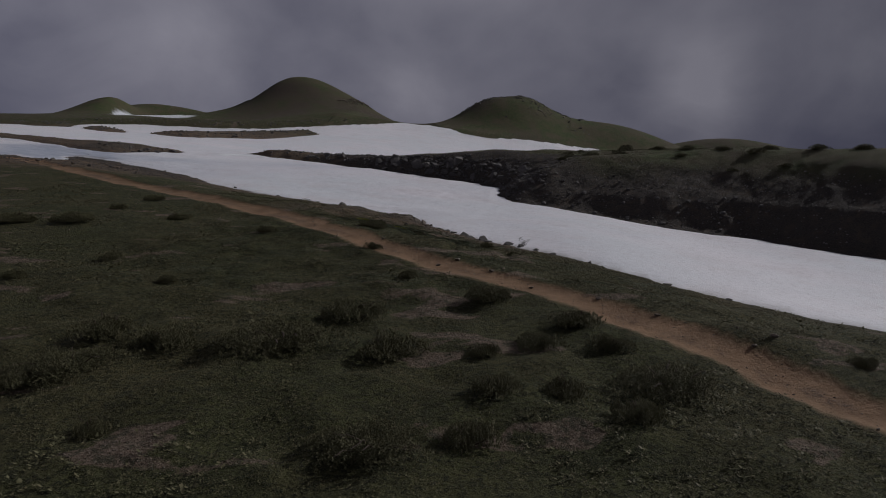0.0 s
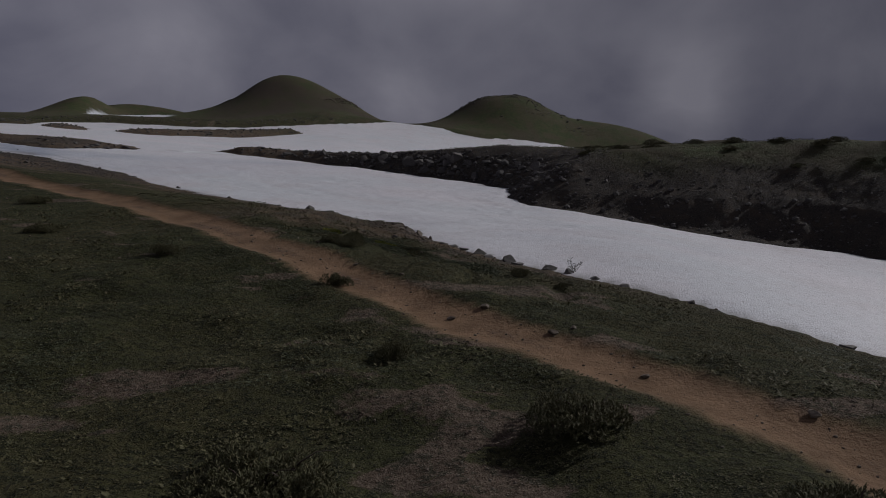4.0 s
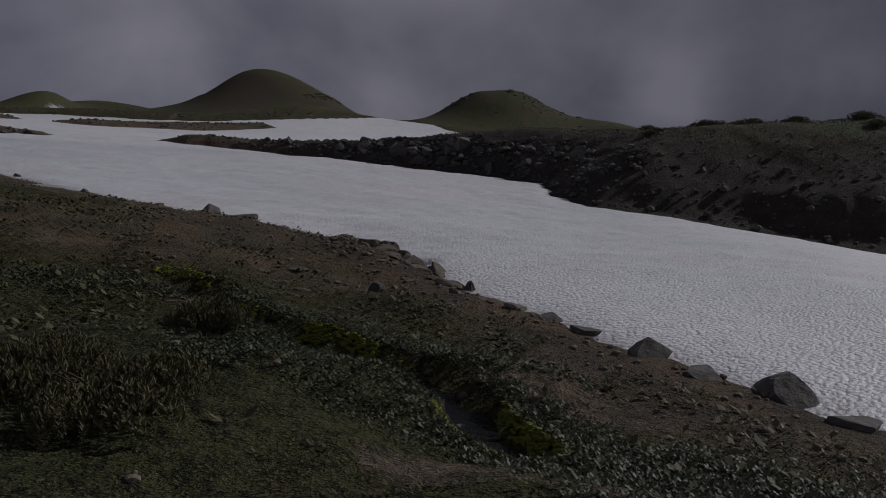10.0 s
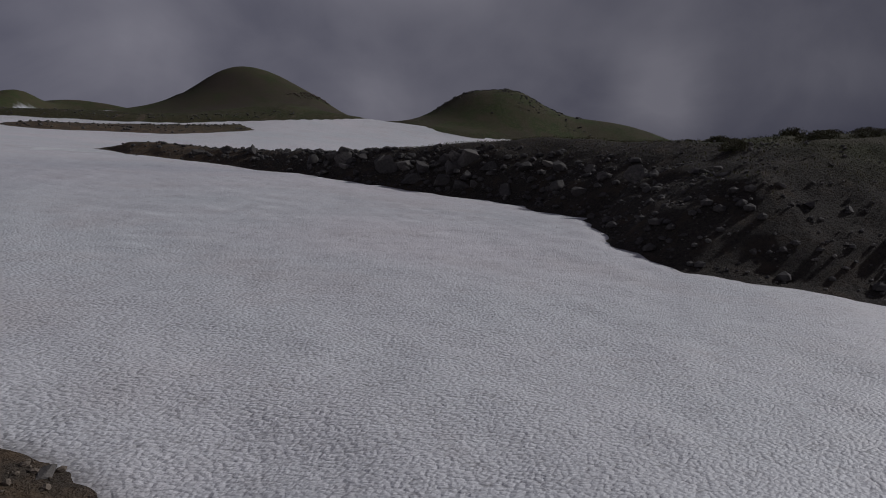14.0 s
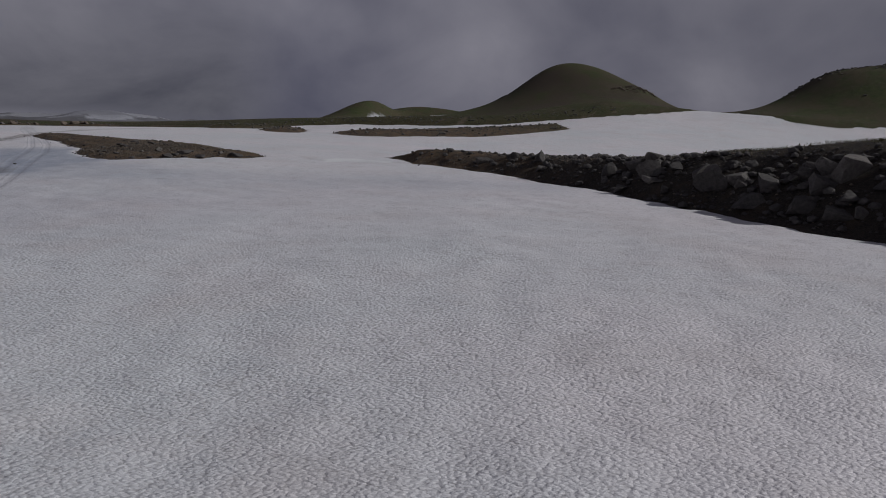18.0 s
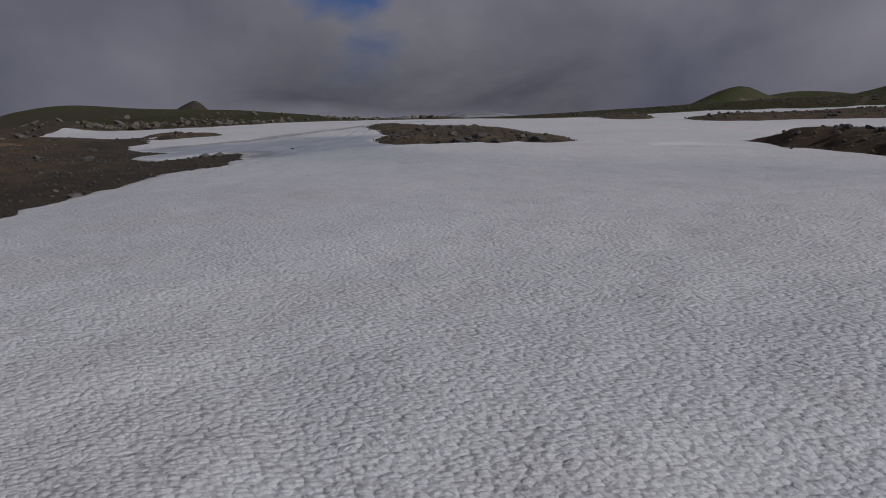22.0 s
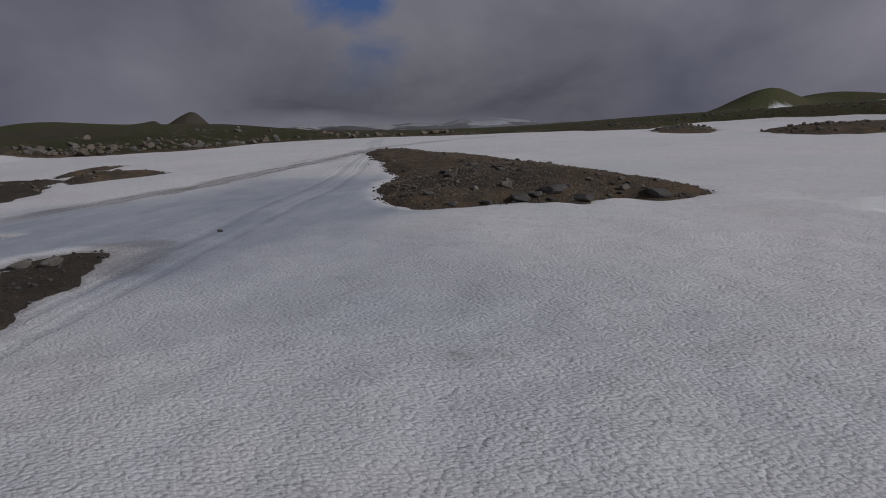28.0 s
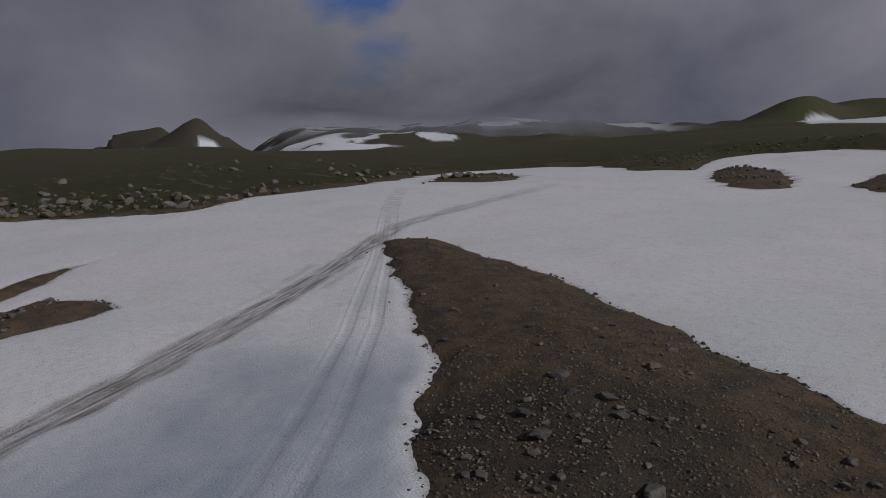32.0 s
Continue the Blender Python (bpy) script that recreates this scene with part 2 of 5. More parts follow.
def snow_material():
    m = Mat("old_summer_snow", 0.55, 0.35)
    n1, n2, n3 = m.noise(0.06, 3), m.noise(0.55, 5, 0.6), m.noise(9.0, 4, 0.6)
    col = m.mix(m.ramp(n1, 0.35, 0.68), (0.79, 0.81, 0.835), (0.89, 0.86, 0.885))
    col = m.mix(m.ramp(m.noise(0.21, 5, 0.6), 0.50, 0.70, 0.0, 0.5), col, (0.74, 0.69, 0.69))
    col = m.mix(m.ramp(n2, 0.60, 0.80, 0.0, 0.30), col, (0.64, 0.57, 0.56))
    col = m.mix(m.ramp(m.noise(4.2, 5, 0.75, 0.0, m.stretch(0.8, 1.2, 1.0, -32)), 0.47, 0.63, 0.0, 0.30), col, (0.58, 0.57, 0.59))
    # suncups: soft pale cushions, with thin broken creases of grime between them
    where = m.pos
    for scale, far in ((3.0, 0.06), (11.0, 0.012)):
        warp = m.n.new("ShaderNodeTexNoise")
        warp.inputs["Scale"].default_value, warp.inputs["Detail"].default_value = scale, 2.0
        m.l.new(m.pos, warp.inputs["Vector"])
        shift = m.n.new("ShaderNodeVectorMath")
        shift.operation = "MULTIPLY_ADD"
        m.l.new(warp.outputs["Color"], shift.inputs[0])
        shift.inputs[1].default_value = (far, far, 0.0)
        m.l.new(where, shift.inputs[2])
        where = shift.outputs[0]
    turn = m.n.new("ShaderNodeMapping")
    turn.inputs["Scale"].default_value = (0.80, 1.25, 0.0)
    spin = m.n.new("ShaderNodeMapping")
    spin.inputs["Rotation"].default_value = (0, 0, radians(-32))
    m.l.new(where, spin.inputs[0])
    m.l.new(spin.outputs[0], turn.inputs[0])
    cup = m.cells(14.5, "F1", vec=turn.outputs[0])
    soft = m.cells(14.5, "SMOOTH_F1", vec=turn.outputs[0])
    lump = m.math("SUBTRACT", 1.0, m.math("ADD", m.math("MULTIPLY", m.math("MULTIPLY", cup, cup), 0.6), m.math("MULTIPLY", soft, 0.55)))
    rim = m.cells(14.5, "DISTANCE_TO_EDGE", vec=turn.outputs[0])
    crease = m.math("MULTIPLY", m.ramp(rim, 0.015, 0.085, 1.0, 0.0), m.ramp(m.noise(6.5, 3, 0.6), 0.44, 0.60))
    col = m.mix(m.math("MULTIPLY", crease, 0.26), col, (0.40, 0.38, 0.40))
    grit = m.math("MULTIPLY", m.ramp(m.noise(2.2, 4, 0.7), 0.44, 0.62), m.ramp(cup, 0.45, 0.68))
    col = m.mix(m.math("MULTIPLY", grit, m.ramp(n3, 0.40, 0.6, 0.1, 0.5)), col, (0.32, 0.30, 0.30))
    # blue-grey tint that puts soft shade into the snow's colour
    col = m.mix(m.math("MULTIPLY", m.attr("shade_tint"), m.ramp(n2, 0.3, 0.7, 0.75, 1.0)), col, (0.35, 0.395, 0.48))
    col = m.mix(m.attr("pale_rim"), col, (0.93, 0.94, 0.95))
    # thin wheel lines
    ruts = m.math("ADD", m.ramp(m.attr("lane"), 0.04, 0.13, 1.0, 0.0), m.ramp(m.math("ABSOLUTE", m.math("SUBTRACT", m.attr("lane"), 0.34)), 0.03, 0.10, 0.8, 0.0))
    col = m.mix(m.math("MULTIPLY", ruts, m.ramp(n2, 0.3, 0.6, 0.25, 0.6)), col, (0.33, 0.34, 0.38))
    # the dirty track: fine stripes that run along it
    lane = m.n.new("ShaderNodeCombineXYZ")
    m.l.new(m.math("MULTIPLY", m.attr("across"), 4.5), lane.inputs[0])
    m.l.new(m.math("MULTIPLY", m.attr("along"), 0.22), lane.inputs[1])
    stripe = m.ramp(m.noise(1.0, 4, 0.7, 0.15, lane.outputs[0]), 0.40, 0.60)
    col = m.mix(m.math("MULTIPLY", m.attr("track"), m.math("MULTIPLY_ADD", stripe, 0.75, 0.2)), col, (0.17, 0.15, 0.135))
    col = m.mix(m.math("MULTIPLY", m.attr("dirt"), m.ramp(n3, 0.25, 0.65, 0.35, 1.0)), col, (0.15, 0.13, 0.115))
    m.color(col)
    calm = m.ramp(m.attr("shade_tint"), 0.0, 1.0, 1.0, 0.8)
    m.bump(m.math("MULTIPLY", lump, calm), 1.0, 0.026)
    m.bump(m.cells(29.0, "F1", vec=turn.outputs[0]), 0.55, 0.012)
    m.bump(m.noise(24.0, 3, 0.6), 0.35, 0.016)
    m.bump(n3, 0.22, 0.02)
    m.b.inputs["Subsurface Weight"].default_value = 0.0
    return m.m


def rock_material(name, dark, light, lichen=0.25):
    m = Mat(name, 0.88, 0.3)
    n1, n2, n3 = m.noise(1.1, 4, 0.6), m.noise(6.0, 5, 0.65), m.noise(38.0, 3, 0.6)
    col = m.mix(m.ramp(n2, 0.3, 0.7), dark, light)
    col = m.mix(m.math("MULTIPLY", m.ramp(n1, 0.5, 0.65), lichen), col, (0.26, 0.25, 0.20))
    col = m.mix(m.math("MULTIPLY", m.random(), 0.35), col, tuple(v * 1.5 for v in light))
    m.color(col)
    m.bump(n2, 0.6, 0.06)
    m.bump(n3, 0.5, 0.012)
    return m.m


MAT_GROUND, MAT_SNOW = ground_material(), snow_material()
MAT_ROCK = rock_material("weathered_basalt", (0.060, 0.056, 0.054), (0.165, 0.152, 0.140))
MAT_ROCK_DARK = rock_material("wet_dark_basalt", (0.040, 0.038, 0.038), (0.105, 0.097, 0.092), 0.05)

# ---- relief ----


def smooth(x, a, b):
    t = np.clip((x - a) / (b - a), 0, 1)
    return t * t * (3 - 2 * t)


def hashed(i, j, seed):
    n = (i.astype(np.int64) * 374761393 + j.astype(np.int64) * 668265263 + seed * 1442695041) & 0xFFFFFFFF
    n = ((n ^ (n >> 13)) * 1274126177) & 0xFFFFFFFF
    return ((n ^ (n >> 16)) & 0xFFFFFF) / float(0xFFFFFF)


def value_noise(x, y, seed):
    i, j = np.floor(x), np.floor(y)
    u, v = x - i, y - j
    u, v = u * u * (3 - 2 * u), v * v * (3 - 2 * v)
    a, b, c, d = hashed(i, j, seed), hashed(i + 1, j, seed), hashed(i, j + 1, seed), hashed(i + 1, j + 1, seed)
    return (a * (1 - u) + b * u) * (1 - v) + (c * (1 - u) + d * u) * v


def fbm(x, y, size, octaves=4, seed=1, gain=0.5):
    """Rolling noise between about -1 and 1, its largest waves of the given size in metres."""
    total, amp, scale = 0.0, 1.0, 0.0
    for k in range(octaves):
        ca, sa = math.cos(0.6 * k + seed), math.sin(0.6 * k + seed)
        total = total + amp * (2 * value_noise((x * ca - y * sa) / size * 2**k, (x * sa + y * ca) / size * 2**k, seed + 17 * k) - 1)
        scale, amp = scale + amp, amp * gain
    return total / scale * 1.6


def soft_clamp(x, a, b, w):
    lo = a + w * np.logaddexp(0, (x - a) / w)
    return b - w * np.logaddexp(0, (b - lo) / w)


def bell(x, y, cx, cy, rx, ry=None, turn=0.0):
    ca, sa = math.cos(radians(turn)), math.sin(radians(turn))
    u, v = (x - cx) * ca + (y - cy) * sa, -(x - cx) * sa + (y - cy) * ca
    return np.exp(-((u / rx) ** 2 + (v / (ry or rx)) ** 2))


def base(x, y):
    """The broad slope on which snow and banks lie."""
    xc, yc = soft_clamp(x, -138, 70, 12), soft_clamp(y, -20, 380, 12)
    u, v = xc / 100, (yc - 90) / 100
    z = 6.83 - 5.75 * u + 6.63 * v - 5.89 * u * v - 3.02 * v * v
    z = z - dip(x, y)
    z = z - 0.5 * bell(x, y, -10, 78, 18, 14) - 0.6 * bell(x, y, 8, 71, 9, 12) + 0.45 * bell(x, y, 25, 26, 13, 10) - 0.25 * bell(x, y, 15, 78, 9, 7)
    z = z - 0.36 * bell(x, y, -4.2, 61.8, 4.2, 2.6, 128)
    return z + 0.00102 * np.maximum(0, np.minimum(yc, 275) - 150) ** 2 * smooth(xc, -110, -30) - 3.0 * bell(x, y, -155, 195, 45, 50)


def dip(x, y):
    """The valley falls away on the east side."""
    q = np.maximum(0, x - 8)
    return 2.4 * (1 - np.exp(-(q / 12.5) ** 2)) * smooth(y, 15, 40) * (1 - smooth(y, 95, 130))


SHORE_SOUTH = [(70, 5), (27, 27), (20.2, 32.2), (16.5, 34.2), (12.5, 37.2), (8.6, 41.6), (7.2, 43.6), (5.9, 44.9), (4.4, 46.5), (3.2, 47.4), (2.4, 48.6), (1.2, 50.2), (0.5, 51.6), (-0.3, 52.4),
               (-0.8, 53.6), (-1.3, 54.6), (-1.7, 55.6), (-2.0, 56.5), (-2.3, 57.6), (-2.6, 58.8), (-3.1, 60.1), (-3.7, 61.1), (-4.4, 61.8), (-5.2, 62.3), (-6.2, 62.9), (-7.3, 63.3), (-8.6, 64.0),
               (-9.9, 64.6), (-14, 67.9), (-19.8, 72.8), (-26, 77.9), (-29, 81.0), (-32.4, 84.5), (-34.4, 86.3), (-36.8, 88.5), (-39.6, 90.7), (-42.5, 93.0), (-45.1, 95.7), (-48, 97.1), (-50, 98.2), (-51.6, 99), (-53, 98.4)]
SHORE_WEST = [(-53.2, 96.8), (-51.2, 94.6), (-50.3, 93.1), (-55.4, 93.3), (-58.4, 95.6), (-59.6, 96.5), (-62, 95.4), (-66, 95.2), (-75, 97.2), (-80, 99.5), (-90, 102.3), (-95, 98.5), (-110, 94.5), (-133, 95), (-142, 100),
              (-138.6, 104.3), (-136, 109), (-132, 113), (-128, 117.6), (-124.4, 123), (-125.4, 126.2), (-129.5, 133.8), (-130, 140.5), (-131, 148.5), (-135, 158.6), (-139, 165), (-142, 174), (-139, 184), (-135, 190)]
SHORE_NORTH = [(-124.8, 193.6), (-113, 188.4), (-105.5, 192.4), (-109, 200), (-114, 211), (-111, 218), (-103, 225), (-91, 228), (-76, 230), (-62, 238), (-40, 253), (-30, 264), (-20, 276), (-15, 300), (-8, 302), (-4, 282), (4, 273), (14, 271), (23, 275), (37.5, 282.8), (52.5, 290.6), (65, 296.8), (83, 302), (97, 312)]
SHORE_SPIT = [(94, 306), (52, 258), (18, 215), (0, 168), (-11, 143), (-25, 138.5), (-39, 134.6), (-33, 129.5), (-26.4, 127.8), (-19.5, 122.8), (-13.3, 116.9), (-8, 110.6),
              (-3.9, 107.6), (-0.3, 103.8), (2.8, 101.4), (5, 99.2), (5.6, 96), (7.4, 92.6), (7.2, 89), (6.6, 84), (8, 79.6), (11, 78.2), (15.6, 77), (21.7, 74), (27, 72.4), (31, 70), (34, 65.5), (39, 60), (52, 48), (78, 30)]
ISLE = [(-90, 130.2), (-87.7, 132.3), (-81.9, 132.4), (-74.9, 131.8), (-66.7, 129.9), (-60.9, 129.2), (-56.7, 127.9), (-53.1, 127.1), (-49.7, 125.6), (-47.2, 124.2),
        (-47.6, 122.7), (-47.3, 120.6), (-49.5, 119.6), (-48.6, 117.6), (-50.3, 115.3), (-51.7, 112.6), (-53, 111.5), (-54.9, 111.4), (-60.4, 114.2), (-65.1, 118.8), (-68.4, 120.1), (-73.9, 121.7), (-79.4, 124.6)]
SMALL_ISLE = [(-83.9, 102.0), (-83.9, 104.2), (-84.1, 106.6), (-85.3, 108.9), (-87.6, 108.7), (-90.6, 105.7), (-87.8, 102.3)]
STREAK = [(-90.5, 101.3), (-93.6, 104.7), (-97.5, 107.3), (-101, 110.4), (-100.7, 108.2), (-98.9, 105.5), (-94.5, 101.9)]
TOP_ISLE = [(-126, 158.3), (-117.4, 161.5), (-117.2, 167), (-121.6, 172.5), (-129, 170.5), (-133, 166)]
EAST_ISLE = [(-98.5, 186), (-102, 194), (-100, 198.5), (-94, 196), (-86, 185.5), (-83.8, 178.2), (-88.5, 175.2)]
LONG_ISLE = [(-79.5, 184.5), (-70, 182.5), (-54, 200), (-43, 228), (-48, 236), (-62, 224), (-78, 206), (-82, 196), (-80.5, 190)]
TRAIL = [(34, -14), (20, 7), (14, 15.5), (11.6, 19.6), (10, 22.8), (8.3, 25.4), (7.1, 27.8), (5.4, 30.2), (3.4, 32.4), (1.1, 34.5), (-0.5, 36.5), (-2.8, 39.2), (-3.8, 40.3), (-5.2, 41.9), (-7.7, 44.6),
         (-9.9, 47.6), (-12.8, 51.0), (-16.6, 54.4), (-21.1, 58.2), (-27.5, 63.6), (-34, 69), (-43.5, 77.2), (-51, 83.5), (-75, 88)]
GULLY = [(4.6, 43.6), (4.2, 41.9), (4.0, 40.2), (3.9, 38.8)]
NOTCH = [(1.0, 42.4), (0.75, 40.9), (0.6, 39.9)]
RILL = [(-5.7, 50.5), (-5.1, 50.3), (-4.5, 49.1), (-3.8, 48.4), (-3.3, 48.0), (-2.8, 47.8), (-2.3, 47.55), (-1.7, 47.4), (-1.3, 47.0), (-1.1, 46.6), (-1.05, 46.2), (-0.7, 45.8)]
ROAD = [(-66, 97), (-68.3, 100.7), (-69.8, 102.8), (-71.4, 105.3), (-73.7, 108.4), (-76.3, 112.2), (-79.8, 117.0), (-85.8, 124.2), (-92.1, 130.8), (-95.7, 135.4), (-99.3, 145.0), (-103.6, 157.0), (-107.4, 165.9)]
WHEELS = [[(-40, 91.5), (-46, 96.6), (-53.2, 102.4), (-56.4, 104.7), (-59.8, 107.5), (-65.6, 112.3), (-71.9, 117.2), (-85.3, 126.4), (-104, 138), (-120.8, 149.6)],
          [(-39.2, 92.4), (-45.2, 97.5), (-52.4, 103.4), (-54.9, 105.4), (-58.3, 108.3), (-63.8, 112.9), (-72.0, 119.0), (-84.8, 127.2), (-103.4, 139), (-120.0, 150.6)]]


def to_line(x, y, points, closed):
    """The distance to a line of points and, when it is closed, whether a place is inside."""
    best, inside = np.full(x.shape, 1e9), np.zeros(x.shape, bool)
    pairs = list(zip(points, points[1:] + points[:1])) if closed else list(zip(points, points[1:]))
    for (ax, ay), (bx, by) in pairs:
        dx, dy = bx - ax, by - ay
        t = np.clip(((x - ax) * dx + (y - ay) * dy) / (dx * dx + dy * dy), 0, 1)
        best = np.minimum(best, (x - ax - t * dx) ** 2 + (y - ay - t * dy) ** 2)
        if closed and dy:
            inside ^= ((ay > y) != (by > y)) & (x < ax + (y - ay) / dy * dx)
    return np.sqrt(best), inside


def land(x, y):
    """How far a place lies from the snow's edge: positive on bare ground, negative under snow."""
    far, inside = to_line(x, y, SHORE_SOUTH + SHORE_WEST + SHORE_NORTH + SHORE_SPIT, True)
    d = np.where(inside, -far, far)
    for isle in (ISLE, SMALL_ISLE, STREAK, TOP_ISLE, EAST_ISLE, LONG_ISLE):
        near, within = to_line(x, y, isle, True)
        d = np.maximum(d, np.where(within, near, -near))
    return d + 0.30 * fbm(x, y, 1.6, 3, 5) + 0.45 * fbm(x, y, 6.0, 2, 9) * smooth(np.abs(x), 6, 20)


def east_side(x, y):
    return smooth((y - 55) + 0.88 * (x - 20), -4, 4) * smooth(x, -44, -34)


def rise(x, y, d):
    """The height of bare ground over the broad slope."""
    east = east_side(x, y)
    cap_e = np.interp(x, [-45, -34, -22, -10, 0, 8, 18, 28, 42, 60], [0.4, 1.2, 1.23, 1.94, 3.2, 4.3, 4.9, 5.8, 7.0, 7.7]) * (1 - 0.97 * smooth(y, 205, 265)) + dip(x, y)
    west = smooth(x, -104, -114) * (1 - smooth(y, 158, 172))
    isles = smooth(x, -44, -47) * smooth(y, 99.5, 103)
    bank = np.interp(y, [20, 28, 36, 43, 60, 80], [1.15, 1.1, 1.12, 1.43, 1.15, 1.1])
    cap_w = bank * (1 - isles) + isles * (0.55 + 0.25 * bell(x, y, -56, 119, 8))
    wide_w = 11.0 - 5.5 * isles
    r = (0.05 + 0.20 * isles) * smooth(d, 0, 1) + cap_w * 0.85 * smooth(d, 0, wide_w)
    r = r * (1 - west) + west * (2.0 * smooth(d, 0, 40) + 0.25 * smooth(d, 0, 1))
    lean = np.maximum(3.0, cap_e / 0.52)
    r = r * (1 - east) + east * (cap_e * np.clip(0.25 * smooth(d, 0, lean * 0.3) + 0.75 * smooth(d, 0, lean), 0, 1))
    return np.where(d > 0, r, np.maximum(d * 0.5, -0.7))


def snow_bed(x, y):
    """A bed of old snow in the hollow below the far western hill."""
    return smooth(bell(x, y, -145, 333, 50, 17, -54.7) + 0.10 * fbm(x, y, 20, 3, 39), 0.40, 0.47)


def cones(x, y):
    """Steep cinder cones at the foot of the mountain."""
    z = 37.0 * np.exp(-np.hypot((x + 600) / 32, (y - 256) / 33) ** 1.25) + 29 * np.exp(-np.hypot((x + 668) / 40, (y - 243) / 40) ** 1.2) + 24 * bell(x, y, -700, 200, 45, 50)
    return z * (1 + 0.10 * fbm(x, y, 30, 3, 23)) + 9 * np.exp(-np.hypot((x + 612) / 7, (y - 283) / 7) ** 1.3) * (1 + 0.5 * fbm(x, y, 7, 2, 24))


def mountain(x, y):
    """The long slopes of the mountain, with ribs and hollows."""
    q = np.maximum(1.0, (x + 100) * -0.80 + (y - 150) * 0.60)
    turn = ((x + 100) * 0.60 + (y - 150) * 0.80) / q
    window = smooth(turn, -0.42, -0.25) * (1 - smooth(turn, 0.5, 0.9))
    return window * (82 * smooth(q, 330, 1250) + 85 * smooth(q, 1100, 2600)) * (1 + 0.16 * fbm(x, y, 260, 4, 31)) + 9 * window * smooth(q, 300, 700) * fbm(x, y, 120, 4, 33)


def dome(x, y, cx, cy, high, west, east, deep, n, m):
    """A rounded summit with concave skirts, wider on one side."""
    q = np.hypot((x - cx) / np.where(x < cx, west, east), (y - cy) / deep)
    return high * (1 + q**n) ** -m


def bluff(x, y):
    """Where the ground breaks off south of the ridge, along a low cliff."""
    return smooth(100.4 - 0.24 * (x + 242.5) - y + 1.5 * fbm(x, y, 14, 2, 27), 0.0, 2.6) * smooth(-x, 190, 212)


def hills(x, y, far=False):
    """The green domes and cones behind, and the foot of the mountain."""
    wob = 1 + 0.035 * fbm(x, y, 40, 3, 21)
    z = dome(x, y, -79.2, 359, 33.7, 41.5, 56.5, 46, 1.93, 1.8) * wob + 1.8 * bell(x, y, -3.3, 300, 19, 30) + 1.6 * bell(x, y, -139, 330, 74, 60)
    z = z + dome(x, y, 25, 316, 18.6, 27, 28, 31, 3.0, 1.8) * wob + 22.4 * bell(x, y, 73.2, 326, 46, 30)
    z = z + dome(x, y, -183.7, 375, 15.3, 26.5, 11.7, 26, 2.2, 1.2) + 5.1 * bell(x, y, -254, 440, 110, 45) + 14.0 * bell(x, y, -179, 428, 66, 30) + 27.1 * bell(x, y, 148.5, 378, 74, 30) + 2.6 * bell(x, y, -92, 240, 30, 14, 24) + 2.0 * bell(x, y, -147, 99, 11, 6)
    if far:
        z = z + cones(x, y) + mountain(x, y)
    z = z + 8.0 * bell(x, y, -262, 115, 70, 85) * smooth(-x, 118, 150) + 2.2 * bell(x, y, -245, 112, 30, 16) - 9.0 * bluff(x, y)
    return z + 3 * fbm(x, y, 160, 3, 8) * smooth(np.hypot(x + 30, y - 120), 260, 420)


def trail_mask(x, y):
    d, _ = to_line(x, y, TRAIL, False)
    d = d + 0.28 * fbm(x, y, 1.8, 3, 41)
    return d


def bare_patch(x, y):
    """Where the heath is worn down to pale soil, in strips along the slope and beside the trail."""
    lush = 0.7 * bell(x, y, -2.2, 47.3, 5.0, 1.7, -38)
    return smooth(fbm(x * 0.6, y * 1.3, 1.5, 4, 63) + 0.30 * smooth(x, -9, 1) - 0.30 * smooth(x, 3.5, 8) - 0.37 + 0.14 * (1 - smooth(trail_mask(x, y), 1.3, 2.2)) - lush, 0.10, 0.50)


def ground_height(x, y, d=None):
    d = land(x, y) if d is None else d
    z = base(x, y) + rise(x, y, d) + hills(x, y)
    t = trail_mask(x, y)
    z = z - 0.16 * (1 - smooth(t, 0.5, 1.3)) * smooth(d, 0, 1)
    z = z + (0.12 * bell(x, y, -2.7, 57.0, 1.2, 2.0, 30) + 0.05 * bell(x, y, -7.0, 61.0, 4.0, 2.0, -40)) * smooth(d, -0.1, 0.5)
    z = z - 0.34 * (1 - smooth(to_line(x, y, RILL, False)[0], 0.14, 0.48))
    on = smooth(d, 0.0, 2.5)
    rough = (0.5 + 0.35 * east_side(x, y) * smooth(x, -20, 0)) * (1 - smooth(np.hypot(x + 20, y - 80), 130, 190))
    z = z + on * rough * (0.16 * fbm(x, y, 3.2, 4, 51) + 0.30 * fbm(x, y, 11.0, 3, 52))
    near = smooth(x, -22, -12) * (1 - smooth(y, 62, 70)) * (1 - east_side(x, y)) * smooth(t, 1.0, 2.2)
    z = z + on * near * (0.17 * fbm(x, y, 1.7, 3, 53) - 0.30 * (1 - smooth(to_line(x, y, GULLY, False)[0], 0.1, 0.55)) - 0.35 * (1 - smooth(to_line(x, y, NOTCH, False)[0], 0.05, 0.4)))
    return z


def snow_height(x, y, d):
    z = base(x, y) + hills(x, y) * 0.9 + 0.05 * fbm(x, y, 5.0, 3, 71) + 0.10 * fbm(x, y, 14.0, 2, 72)
    z = z - 0.8 * bell(x, y, -38.5, 127.2, 4.5, 1.1, 15) - 0.30 * bell(x, y, -39.5, 124.5, 1.0) - 1.0 * bell(x, y, -1.85, 56.75, 0.26, 0.24)
    return z - 0.10 * smooth(d, -1.2, 0.4)


